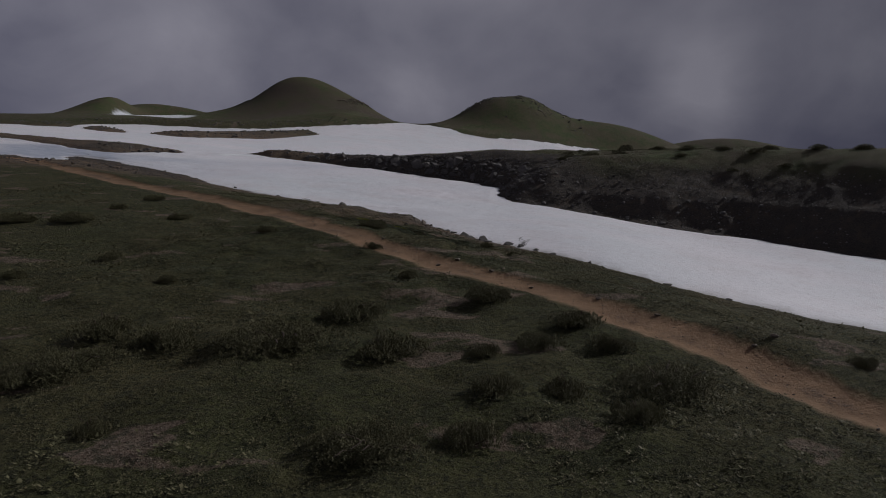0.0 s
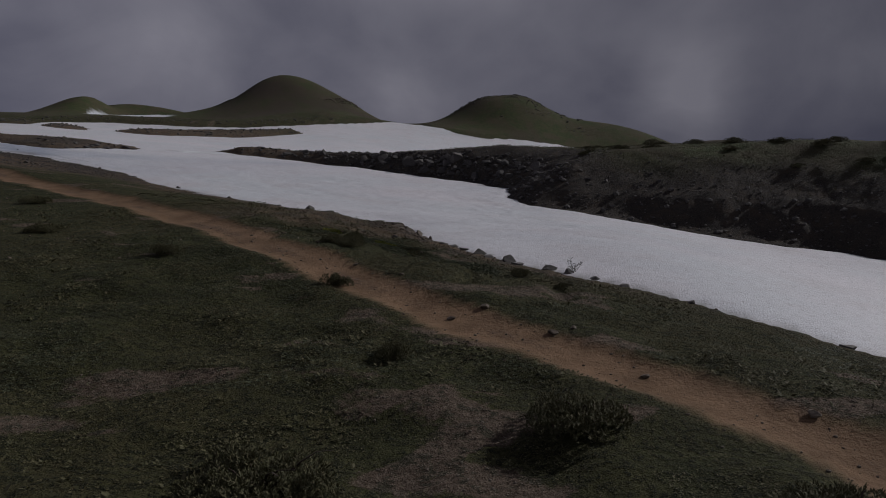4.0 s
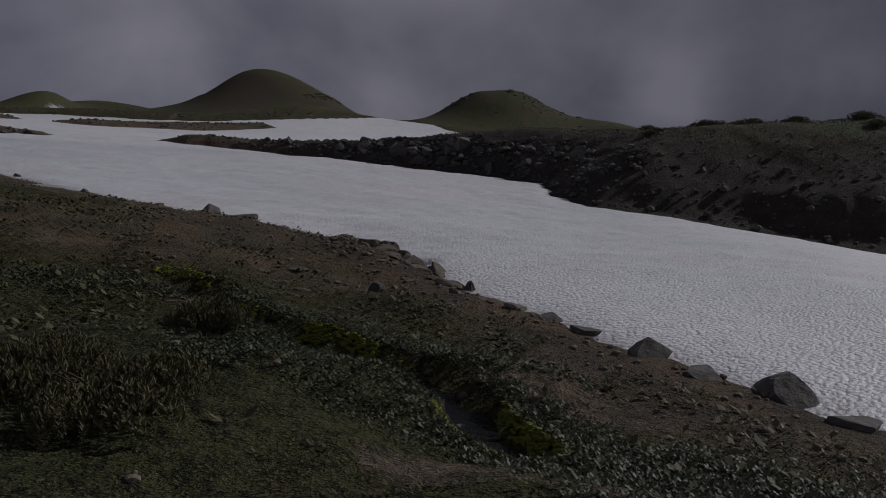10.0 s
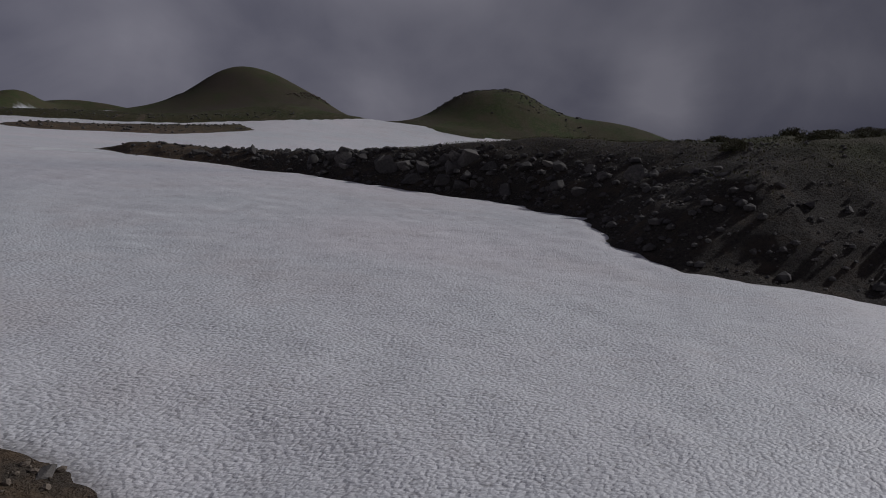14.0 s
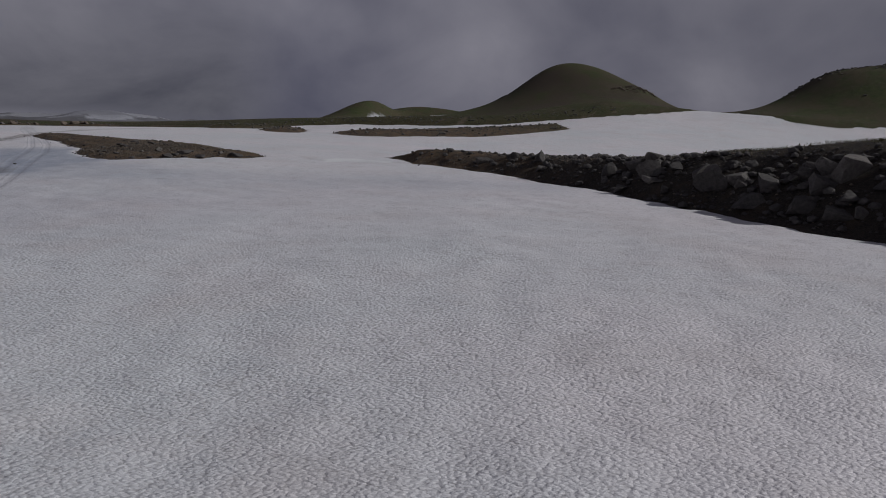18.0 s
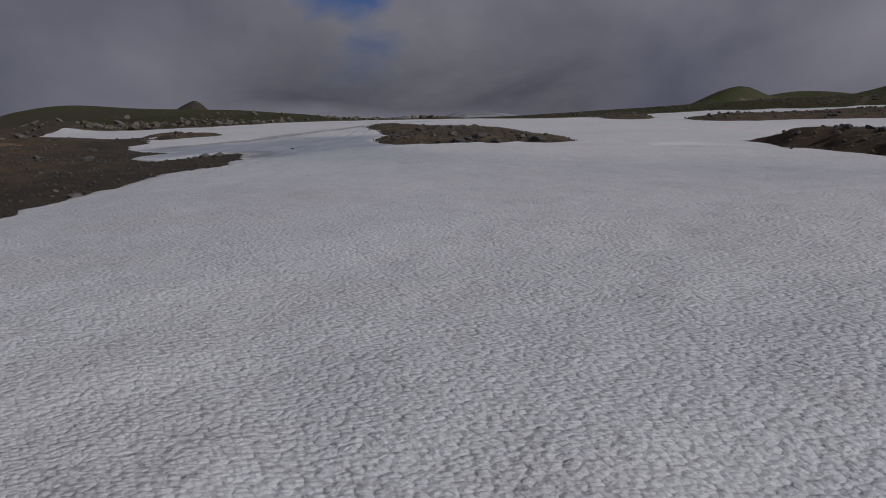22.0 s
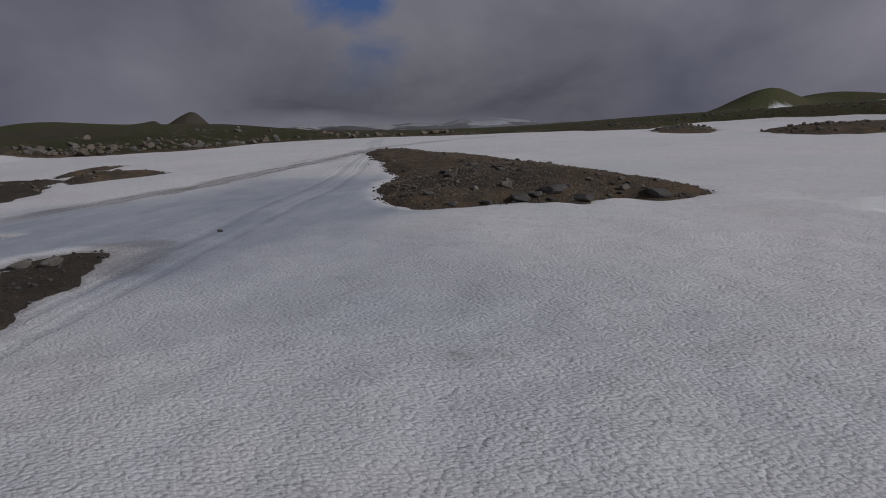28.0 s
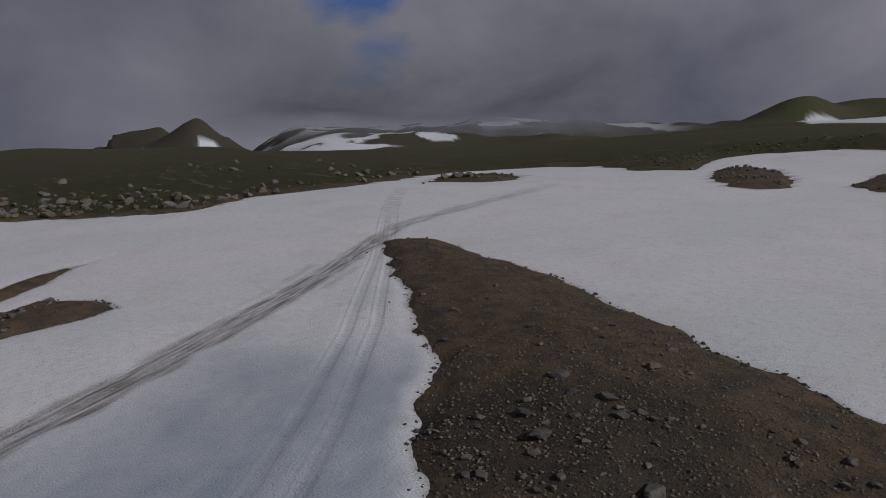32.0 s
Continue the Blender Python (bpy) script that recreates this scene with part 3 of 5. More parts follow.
def lines(lo, hi, step, a, b, grow=1.09):
    """Grid lines, evenly spaced between a and b and ever wider towards lo and hi."""
    mid = np.arange(a, b + step / 2, step)
    out = [mid]
    for sign, start, end in ((-1, a, lo), (1, mid[-1], hi)):
        vals, s, p = [], step, start
        while (p - end) * sign < 0:
            s = min(s * grow, 3.2 if abs(p - start) < 300 else 90)
            p = p + sign * s
            vals.append(p)
        out = [np.array(vals[::-1]), *out] if sign < 0 else [*out, np.array(vals)]
    return np.concatenate(out)


def sheet(name, gx, gy, z, keep, material, masks):
    """A grid of heights as one mesh; keep picks its cells, masks become point values for the material."""
    nx, ny = len(gx), len(gy)
    X, Y = np.meshgrid(gx, gy)
    idx = np.arange(nx * ny).reshape(ny, nx)
    quads = np.stack([idx[:-1, :-1], idx[:-1, 1:], idx[1:, 1:], idx[1:, :-1]], -1)[keep]
    used = np.zeros(nx * ny, bool)
    used[quads.ravel()] = True
    remap = np.cumsum(used) - 1
    co = np.stack([X.ravel(), Y.ravel(), z.ravel()], -1)[used]
    quads = remap[quads]
    me = bpy.data.meshes.new(name)
    me.vertices.add(len(co))
    me.vertices.foreach_set("co", co.astype(np.float32).ravel())
    me.loops.add(quads.size)
    me.loops.foreach_set("vertex_index", quads.astype(np.int32).ravel())
    me.polygons.add(len(quads))
    me.polygons.foreach_set("loop_start", np.arange(0, quads.size, 4, dtype=np.int32))
    me.polygons.foreach_set("use_smooth", np.ones(len(quads), bool))
    me.update(calc_edges=True)
    for key, values in masks.items():
        at = me.attributes.new(key, "FLOAT", "POINT")
        at.data.foreach_set("value", values.ravel()[used].astype(np.float32))
    me.materials.append(material)
    return new(name, me)


# ---- the ground, one sheet to the horizon ----
gx, gy = lines(-3000, 2500, 0.33, -95, 40), lines(-1500, 3200, 0.33, -4, 140)
X, Y = np.meshgrid(gx, gy)
D = land(X, Y)
Z = ground_height(X, Y, D)
T = trail_mask(X, Y)
east = east_side(X, Y)
patchy = fbm(X, Y, 7.0, 4, 61)
isles = smooth(X, -44, -47) * smooth(Y, 99.5, 103) * (1 - smooth(X, -104, -114))
scree = np.maximum(np.maximum((1 - smooth(D + 0.8 * patchy, 0.6, 3.2)) * (1 - 0.6 * east), isles), east * (1 - smooth(D + 2.2 * patchy, 5, 9)))
scree = np.maximum(scree, 0.8 * smooth(Y + 0.6 * patchy, 50.8, 53.5) * smooth(X, -16, -8) * (1 - smooth(Y, 66, 70)) * (1 - east))
scree = np.maximum(scree, smooth(X, -24, -34) * smooth(Y, 70, 80) * (1 - smooth(Y, 99, 103)))
scree = scree * (1 - smooth(np.hypot(X + 40, Y - 100), 100, 150)) * (1 - 0.7 * smooth(X, -2, 2) * (1 - smooth(Y, 43, 49)))
near_bank = 1 - smooth(np.hypot(X + 10, Y - 95), 90, 130)
black = 0.8 * smooth(bell(X, Y, -58, 117, 6.5, 3.6, 30) + 0.25 * patchy, 0.3, 0.7) * isles + near_bank * east * (1 - smooth(D + 2.0 * patchy, 7, 12)) * smooth(X, -30, -12) + 0.7 * smooth(X, -24, -34) * smooth(Y, 70, 80) * (1 - smooth(Y, 99, 103)) * (1 - smooth(D + patchy, 2, 7))
grass = np.clip(smooth(np.hypot(X + 30, Y - 120), 95, 200) + east * smooth(D, 6, 12), 0, 1)
trail = (1 - smooth(T, 0.92, 1.34)) * smooth(D, 0.5, 1.5)
rut = (1 - smooth(T, 0.12, 0.42)) * smooth(fbm(X, Y, 2.4, 3, 62), -0.35, 0.15)
ground = sheet("ground", gx, gy, Z, np.ones((len(gy) - 1, len(gx) - 1), bool), MAT_GROUND, {"scree": scree, "grass": grass, "trail": trail, "black": black, "rut": rut, "bare": bare_patch(X, Y), "snow": snow_bed(X, Y)})
tagged(ground, "heath, gravel and scree slopes with a reddish dirt trail", "ground", kind="structure")

# ---- the snow field ----
sx, sy = lines(-175, 100, 0.24, -98, 6, 1.06), lines(0, 345, 0.24, 56, 132, 1.06)
X, Y = np.meshgrid(sx, sy)
D = land(X, Y)


road, _ = to_line(X, Y, ROAD, False)
road_w = np.abs(road + 0.25 * fbm(X, Y, 2.0, 2, 95))
lanes = np.minimum(to_line(X, Y, WHEELS[0], False)[0], to_line(X, Y, WHEELS[1], False)[0])
ZS = snow_height(X, Y, D)
near_path = smooth(X, -75, -45) * smooth(Y, 50, 58) * (1 - smooth(Y, 118, 130))
ZS = ZS + 0.035 * near_path * fbm(X, Y, 1.1, 2, 93) - 0.05 * (1 - smooth(road_w, 0.7, 1.2)) - 0.06 * (1 - smooth(lanes, 0.12, 0.36))
dirt = 0.8 * smooth(D, -0.45, 0.1)
track = (1 - smooth(road_w, 0.75, 1.25)) * (1 - smooth(X, -70, -60)) * (0.25 + 0.75 * smooth(X + 112, 0, 26))
track = np.maximum(track, 0.45 * (1 - smooth(np.abs(road_w - 1.75), 0.1, 0.5)) * smooth(fbm(X, Y, 5, 2, 99), -0.1, 0.4) * smooth(X, -100, -85) * (1 - smooth(X, -70, -60)))
# paler snow along the far rims of the two pits
pale_rim = np.clip(smooth(bell(X, Y, -38.5, 128.3, 4.4, 1.1, 15) + bell(X, Y, -39.6, 125.2, 1.1, 0.45) + 0.15 * fbm(X, Y, 1.5, 2, 91), 0.35, 0.6), 0, 1)
cross = (X + 66) * 0.78 + (Y - 97) * 0.62
across = np.where(cross > 0, road, -road) + 0.08 * fbm(X, Y, 3.0, 2, 94)
along = -0.62 * X + 0.78 * Y
dirt = np.maximum(dirt, 0.5 * bell(X, Y, -37, 101.8, 0.35, 0.18) + 0.4 * bell(X, Y, -36.6, 102.4, 0.3, 0.15))
dirt = np.maximum(dirt, 0.55 * smooth(bell(X, Y, -50.6, 99.2, 3.4, 1.9, -20) + 0.3 * fbm(X, Y, 1.0, 3, 97), 0.3, 0.75))
# painted shade: broad blue-grey patches on the snow around the island
shade_tint = np.clip(0.95 * smooth(bell(X, Y, -59.5, 106, 15, 9.5, 128) + 0.16 * fbm(X, Y, 7, 3, 98), 0.08, 0.6) + 0.45 * bell(X, Y, -43, 101.5, 10, 5, 20) + 0.30 * bell(X, Y, -33, 90, 16, 9, 40) + 0.35 * bell(X, Y, -22, 112, 14, 7, 30), 0, 1)
shade_tint = shade_tint * (0.92 + 0.14 * fbm(-0.3 * X + 0.3 * Y, X * 1.6 + Y * 1.6, 1.5, 2, 92)) * smooth(-D, 0.2, 1.2)
cell = lambda a: np.maximum(np.maximum(a[:-1, :-1], a[1:, 1:]), np.maximum(a[1:, :-1], a[:-1, 1:]))
low = -cell(-D)
snow = sheet("snow_field", sx, sy, ZS, low < 0.7, MAT_SNOW, {"dirt": dirt, "shade_tint": shade_tint, "track": track, "across": across, "along": along, "lane": lanes, "pale_rim": pale_rim})
tagged(snow, "broad field of old summer snow with suncups and faint brown dirt", "snow", kind="structure")

# ---- the mountain's foot with its cones and snow patches ----
turns = np.radians(np.linspace(10, 100, 350))          # degrees from +y towards -x
reach = 222 * 1.0135 ** np.arange(163)
A, R = np.meshgrid(turns, reach)
X, Y = -42 - R * np.sin(A), 102 + R * np.cos(A)
ZM = ground_height(X, Y) + cones(X, Y) + mountain(X, Y) + 1.2 - 8 * (1 - smooth(R, 222, 258)) - 8 * (1 - smooth(A, radians(10), radians(14))) - 8 * smooth(A, radians(96), radians(100))
patch = fbm(X * 0.8 + Y * 0.35, Y * 0.8 - X * 0.35, 130, 4, 37) + 0.5 * fbm(X, Y, 42, 3, 38)
deg = np.degrees(A)
lying = 0.62 * smooth(patch, 0.12, 0.3) * smooth(R, 820, 1000) * smooth(deg, 34, 40)
# snow beds in the hollows: bearing, distance, half width in degrees, half depth, slant
for b0, r0, bw, rw, slant in ((66.5, 690, 5.2, 42, -8), (62.0, 760, 4.6, 75, -6), (59.0, 850, 2.0, 60, 0), (55.0, 735, 2.6, 42, -22), (57.5, 650, 1.0, 20, -10), (53.2, 660, 1.6, 10, 0), (46.0, 700, 1.7, 16, 10), (47.0, 800, 1.3, 26, 5), (44.2, 790, 2.2, 12, 14),
                             (41.2, 860, 2.6, 12, 16), (37.6, 960, 1.8, 12, 16), (50.5, 930, 1.6, 22, 0), (48.2, 1010, 1.6, 26, 8), (45.8, 1040, 1.8, 24, -6), (86.0, 900, 4.0, 60, 0)):
    u = (deg - b0) / bw
    v = (R - r0 + slant * (deg - b0)) / rw
    lying = np.maximum(lying, smooth(np.exp(-u * u - v * v) * (1 + 1.3 * patch), 0.34, 0.40))
lying = lying * (1 - 0.95 * smooth(bell(X, Y, -42 - 815 * 0.8813, 102 + 815 * 0.4726, 26, 22) + 0.2 * patch, 0.3, 0.5))
lying = lying * (1 - bell(X, Y, -620, 250, 70, 60))
lying = np.maximum(lying, smooth(bell(X, Y, -567, 254, 12, 9) + 0.12 * patch, 0.45, 0.55))
lying = np.maximum(lying, smooth(bell(X, Y, -622, 204, 7, 17) + 0.12 * patch, 0.45, 0.55))
lying = np.maximum(lying, snow_bed(X, Y))
ny, nx = X.shape
idx = np.arange(nx * ny).reshape(ny, nx)
quads = np.stack([idx[:-1, :-1], idx[1:, :-1], idx[1:, 1:], idx[:-1, 1:]], -1).reshape(-1, 4)
me = bpy.data.meshes.new("mountain_foot")
me.from_pydata(np.stack([X.ravel(), Y.ravel(), ZM.ravel()], -1).tolist(), [], quads.tolist())
me.polygons.foreach_set("use_smooth", np.ones(len(quads), bool))
for key, values in (("snow", lying), ("grass", np.ones_like(X)), ("black", np.maximum(0.6 * smooth(R, 480, 900), 0.75 * smooth(bell(X, Y, -635, 245, 110, 100), 0.2, 0.6)))):
    me.attributes.new(key, "FLOAT", "POINT").data.foreach_set("value", values.ravel().astype(np.float32))
me.materials.append(MAT_GROUND)
tagged(new("mountain_foot", me), "dark mountain slopes and cinder cones with scattered snow patches", "mountain", kind="structure")

# low cloud that hides the upper slopes
mist = Mat("low_cloud", 1.0, 0.0)
puffs = mist.noise(0.006, 6, 0.6, 0.4, mist.stretch(1, 1, 2.2))
height = mist.n.new("ShaderNodeSeparateXYZ")
mist.l.new(mist.pos, height.inputs[0])
low = mist.ramp(mist.math("ADD", height.outputs[2], mist.math("MULTIPLY", puffs, 56.0)), 90.0, 122.0)
top = mist.ramp(height.outputs[2], 112.0, 270.0, 1.0, 0.0)
thick = mist.math("MULTIPLY", mist.math("MULTIPLY", low, top), mist.attr("veil"))
glow, clear, both_ = mist.n.new("ShaderNodeEmission"), mist.n.new("ShaderNodeBsdfTransparent"), mist.n.new("ShaderNodeMixShader")
mist.l.new(mist.mix(mist.ramp(puffs, 0.35, 0.65), (0.075, 0.075, 0.092), (0.125, 0.122, 0.140)), glow.inputs["Color"])
for i, o in ((0, thick), (1, clear.outputs[0]), (2, glow.outputs[0])):
    mist.l.new(o, both_.inputs[i])
mist.l.new(both_.outputs[0], mist.n["Material Output"].inputs["Surface"])
bm = bmesh.new()
rows_ = [[bm.verts.new((-42 - 790 * math.sin(a), 102 + 790 * math.cos(a), z)) for a in np.radians(np.linspace(34, 88, 60))] for z in (30, 90, 150, 220, 300)]
for a, b in zip(rows_, rows_[1:]):
    for k in range(59):
        bm.faces.new((a[k], a[k + 1], b[k + 1], b[k]))
me = bpy.data.meshes.new("cloud_bank")
bm.to_mesh(me)
bm.free()
co = np.zeros(len(me.vertices) * 3)
me.vertices.foreach_get("co", co)
bear = np.degrees(np.arctan2(-(co[0::3] + 42), co[1::3] - 102))
me.attributes.new("veil", "FLOAT", "POINT").data.foreach_set("value", (smooth(bear, 35, 43) * (1 - smooth(bear, 66, 80))).astype(np.float32))
me.materials.append(mist.m)
cloud_bank = new("cloud_bank", me)
cloud_bank.visible_shadow = False
tagged(cloud_bank, "low grey cloud hiding the upper mountain", "cloud", kind="structure")

# ---- shapes ----
rng = np.random.default_rng(7)


def surface(x, y):
    """The height of what lies open at a place, snow or ground."""
    x, y = np.atleast_1d(np.asarray(x, float)), np.atleast_1d(np.asarray(y, float))
    d = land(x, y)
    return np.where(d < 0.0, snow_height(x, y, d), ground_height(x, y, d)), d


def fast_mesh(name, verts, faces, material, flat=True):
    """A mesh from arrays of points and of triangles or quads."""
    me = bpy.data.meshes.new(name)
    k = faces.shape[1]
    me.vertices.add(len(verts))
    me.vertices.foreach_set("co", np.asarray(verts, np.float32).ravel())
    me.loops.add(faces.size)
    me.loops.foreach_set("vertex_index", np.asarray(faces, np.int32).ravel())
    me.polygons.add(len(faces))
    me.polygons.foreach_set("loop_start", np.arange(0, faces.size, k, dtype=np.int32))
    me.polygons.foreach_set("use_smooth", np.full(len(faces), not flat))
    me.update(calc_edges=True)
    me.validate()
    me.materials.append(material)
    return me


def part(name, me, parent, label=""):
    ob = new(name, me)
    ob.parent = parent
    return tagged(ob, label)


def ball(level):
    bm = bmesh.new()
    bmesh.ops.create_icosphere(bm, subdivisions=level, radius=1.0)
    v = np.array([p.co[:] for p in bm.verts])
    f = np.array([[p.index for p in q.verts] for q in bm.faces])
    bm.free()
    return v, f


BALLS = {n: ball(n) for n in (1, 2, 3)}


def broken_stone(seed, level=2, cuts=11, squash=(1.0, 0.8, 0.65), deep=(0.52, 0.86)):
    """Points of a stone broken along flat faces."""
    r = np.random.default_rng(seed)
    v = BALLS[level][0].copy()
    for _ in range(cuts):
        n = r.normal(size=3)
        n /= np.linalg.norm(n)
        over = v @ n - r.uniform(*deep)
        v = v - np.maximum(over, 0)[:, None] * n * 0.97
    v = v * (1 + r.normal(size=(len(v), 1)) * (0.018 if level > 2 else 0.03))
    return v * np.array(squash)


def stone_mesh(name, seed, material, level=2, squash=(1.0, 0.8, 0.65), cuts=11, deep=(0.52, 0.86)):
    return fast_mesh(name, broken_stone(seed, level, cuts, squash, deep), BALLS[level][1], material)


def spread(name, places, sizes, material, label, category, level=1, sink=0.25, seed=3):
    """Very many small stones as one object."""
    r = np.random.default_rng(seed)
    kinds = [broken_stone(seed * 100 + k, level, 7, (1.0, 0.8, 0.6)) for k in range(8)]
    z, _ = surface(places[:, 0], places[:, 1])
    verts, faces, at = [], [], 0
    for k, (x, y), zz, s in zip(r.integers(0, 8, len(places)), places, z, sizes):
        a = r.uniform(0, 6.28)
        c, n = math.cos(a), math.sin(a)
        v = kinds[k] * s
        v = np.stack([v[:, 0] * c - v[:, 1] * n + x, v[:, 0] * n + v[:, 1] * c + y, v[:, 2] + zz + s * (0.6 - sink) * 0.6], -1)
        verts.append(v)
        faces.append(BALLS[level][1] + at)
        at += len(v)
    ob = new(name, fast_mesh(name, np.concatenate(verts), np.concatenate(faces), material))
    return tagged(ob, label, category, kind="stuff")


def scatter(n, box, test, seed):
    """Random places in a box (x0, y0, x1, y1), kept with the chance that test(x, y, d) gives."""
    r = np.random.default_rng(seed)
    x, y = r.uniform(box[0], box[2], n), r.uniform(box[1], box[3], n)
    keep = r.uniform(size=n) < test(x, y, land(x, y))
    return np.stack([x[keep], y[keep]], -1)


def sizes_of(n, small, large, seed, power=3.0):
    return small + (large - small) * np.random.default_rng(seed).uniform(size=n) ** power


# ---- materials of the small things ----


def plain_noise_material(name, a, b, rough=0.85, scale=9.0, per_island=None, bump=0.0):
    m = Mat(name, rough, 0.25)
    col = m.mix(m.ramp(m.noise(scale, 4, 0.6), 0.3, 0.7), a, b)
    if per_island:
        col = m.mix(m.math("MULTIPLY", m.island(), 0.8), col, per_island)
        col = m.mix(m.math("MULTIPLY", m.random(), 0.4), col, tuple(v * w for v, w in zip(a, (1.5, 1.2, 1.15))))
    m.color(col)
    if bump:
        m.bump(m.noise(scale * 5, 4, 0.6), 0.5, bump)
    return m.m


MAT_NEEDLES = plain_noise_material("dwarf_pine_needles", (0.058, 0.065, 0.032), (0.110, 0.112, 0.054), 0.7, 3.0, (0.19, 0.168, 0.092))
MAT_TWIG = plain_noise_material("dark_twigs", (0.035, 0.026, 0.020), (0.075, 0.055, 0.042), 0.9, 14.0)
MAT_LEAF = plain_noise_material("willow_leaves", (0.044, 0.060, 0.031), (0.082, 0.100, 0.052), 0.55, 1.2, (0.17, 0.18, 0.115))
MAT_STRAW = plain_noise_material("dry_heath_sprigs", (0.072, 0.066, 0.032), (0.135, 0.120, 0.062), 0.8, 2.0, (0.052, 0.054, 0.022))
MAT_MOSS = plain_noise_material("bright_moss", (0.120, 0.140, 0.020), (0.230, 0.240, 0.042), 0.9, 12.0, None, 0.02)
MAT_GRAVEL = rock_material("brown_gravel", (0.075, 0.060, 0.048), (0.20, 0.165, 0.13), 0.3)
def water_material():
    m = Mat("brook_water", 0.08, 0.5)
    foam = m.ramp(m.noise(7.0, 4, 0.7), 0.62, 0.72, 0.0, 0.6)
    m.color(m.mix(foam, (0.010, 0.011, 0.011), (0.35, 0.36, 0.37)))
    m.bump(m.noise(11.0, 3, 0.6), 0.6, 0.03)
    return m.m


MAT_WATER = water_material()
MAT_ROCK_BROWN = rock_material("brown_ledge_rock", (0.070, 0.056, 0.045), (0.165, 0.135, 0.108), 0.12)

# ---- bushes ----


def shoots_mesh(name, seed, count, tall, material, lobe_count=6, small=0.06, large=0.115):
    """Upright brushes of needles over a low cushion of one metre's radius."""
    r = np.random.default_rng(seed)
    lobes = np.array([(r.uniform(0.05, 0.78), r.uniform(0, 6.28), r.uniform(0.24, 0.58), r.uniform(0.5, 1.0)) for _ in range(lobe_count)])
    far, ang, wide, high = lobes[np.arange(count) % lobe_count].T
    cx, cy = far * np.cos(ang), far * np.sin(ang)
    q, a = wide * np.sqrt(r.uniform(size=count)), r.uniform(0, 6.28, count)
    x, y = cx + q * np.cos(a), cy + q * np.sin(a)
    z = tall * high * np.sqrt(np.maximum(0.05, 1 - (q / wide) ** 2)) * r.uniform(0.55, 1.0, count)
    lean = np.stack([(x - cx) * 0.8 + r.normal(size=count) * 0.4, (y - cy) * 0.8 + r.normal(size=count) * 0.4, np.ones(count)], -1)
    lean /= np.linalg.norm(lean, axis=1)[:, None]
    size = r.uniform(small, large, count)
    foot, leaves = np.stack([x, y, z - size * 0.5], -1), []
    for j in range(14):
        t, b = j / 14, r.uniform(0, 6.28, count)
        out = np.stack([np.cos(b), np.sin(b), 0 * b], -1) * (1.0 - 0.5 * t) + lean * (0.45 + 0.7 * t)
        out /= np.linalg.norm(out, axis=1)[:, None]
        side = np.cross(out, lean + r.normal(size=(count, 3)) * 0.2)
        side /= np.linalg.norm(side, axis=1)[:, None] + 1e-6
        p = foot + lean * (size * t)[:, None]
        tip, half = p + out * (size * 0.55)[:, None], side * (size * 0.085)[:, None]
        leaves.append(np.stack([p - half, p + half, tip + half * 0.4, tip - half * 0.4], 1))
    verts = np.concatenate(leaves).reshape(-1, 3)
    return fast_mesh(name, verts, np.arange(len(verts)).reshape(-1, 4), material)


def stems_mesh(name, seed, count, tall):
    """Crooked woody stems that spread from the middle of a bush."""
    r = np.random.default_rng(seed)
    verts, faces = [], []
    for _ in range(count):
        a = r.uniform(0, 6.28)
        p, way = np.array([0.0, 0.0, -0.05]), np.array([math.cos(a) * 0.8, math.sin(a) * 0.8, 0.7])
        rad, last = 0.035, None
        for step in range(5):
            ring = []
            for k in range(5):
                b = k * 6.283 / 5
                ring.append(len(verts))
                verts.append(p + np.array([math.cos(b) * rad, math.sin(b) * rad, 0]))
            if last:
                faces += [(last[k], last[(k + 1) % 5], ring[(k + 1) % 5], ring[k]) for k in range(5)]
            last = ring
            way = way + r.normal(size=3) * 0.22 + np.array([0, 0, -0.06 if step > 1 else 0.05])
            p = p + way * r.uniform(0.14, 0.22)
            p[2] = min(max(p[2], 0.02), tall * 0.8)
            rad *= 0.72
    return fast_mesh(name, np.array(verts), np.array(faces), MAT_TWIG, False)


def bush(seed, label, tall=0.58, count=1300, name="dwarf_pine_bush", lobe_count=6, small=0.06, large=0.115):
    ob = new(name)
    for k in range(6):
        part("stem", stems_mesh("stem", seed * 7 + k, 1, tall), ob, "dark crooked stem")
    for k in range(2):
        part("foliage", shoots_mesh("foliage", seed * 10 + k, count // 2, tall, MAT_NEEDLES, lobe_count, small, large), ob)
    return tagged(ob, label, "bush", "dwarf pine bushes on the heath")


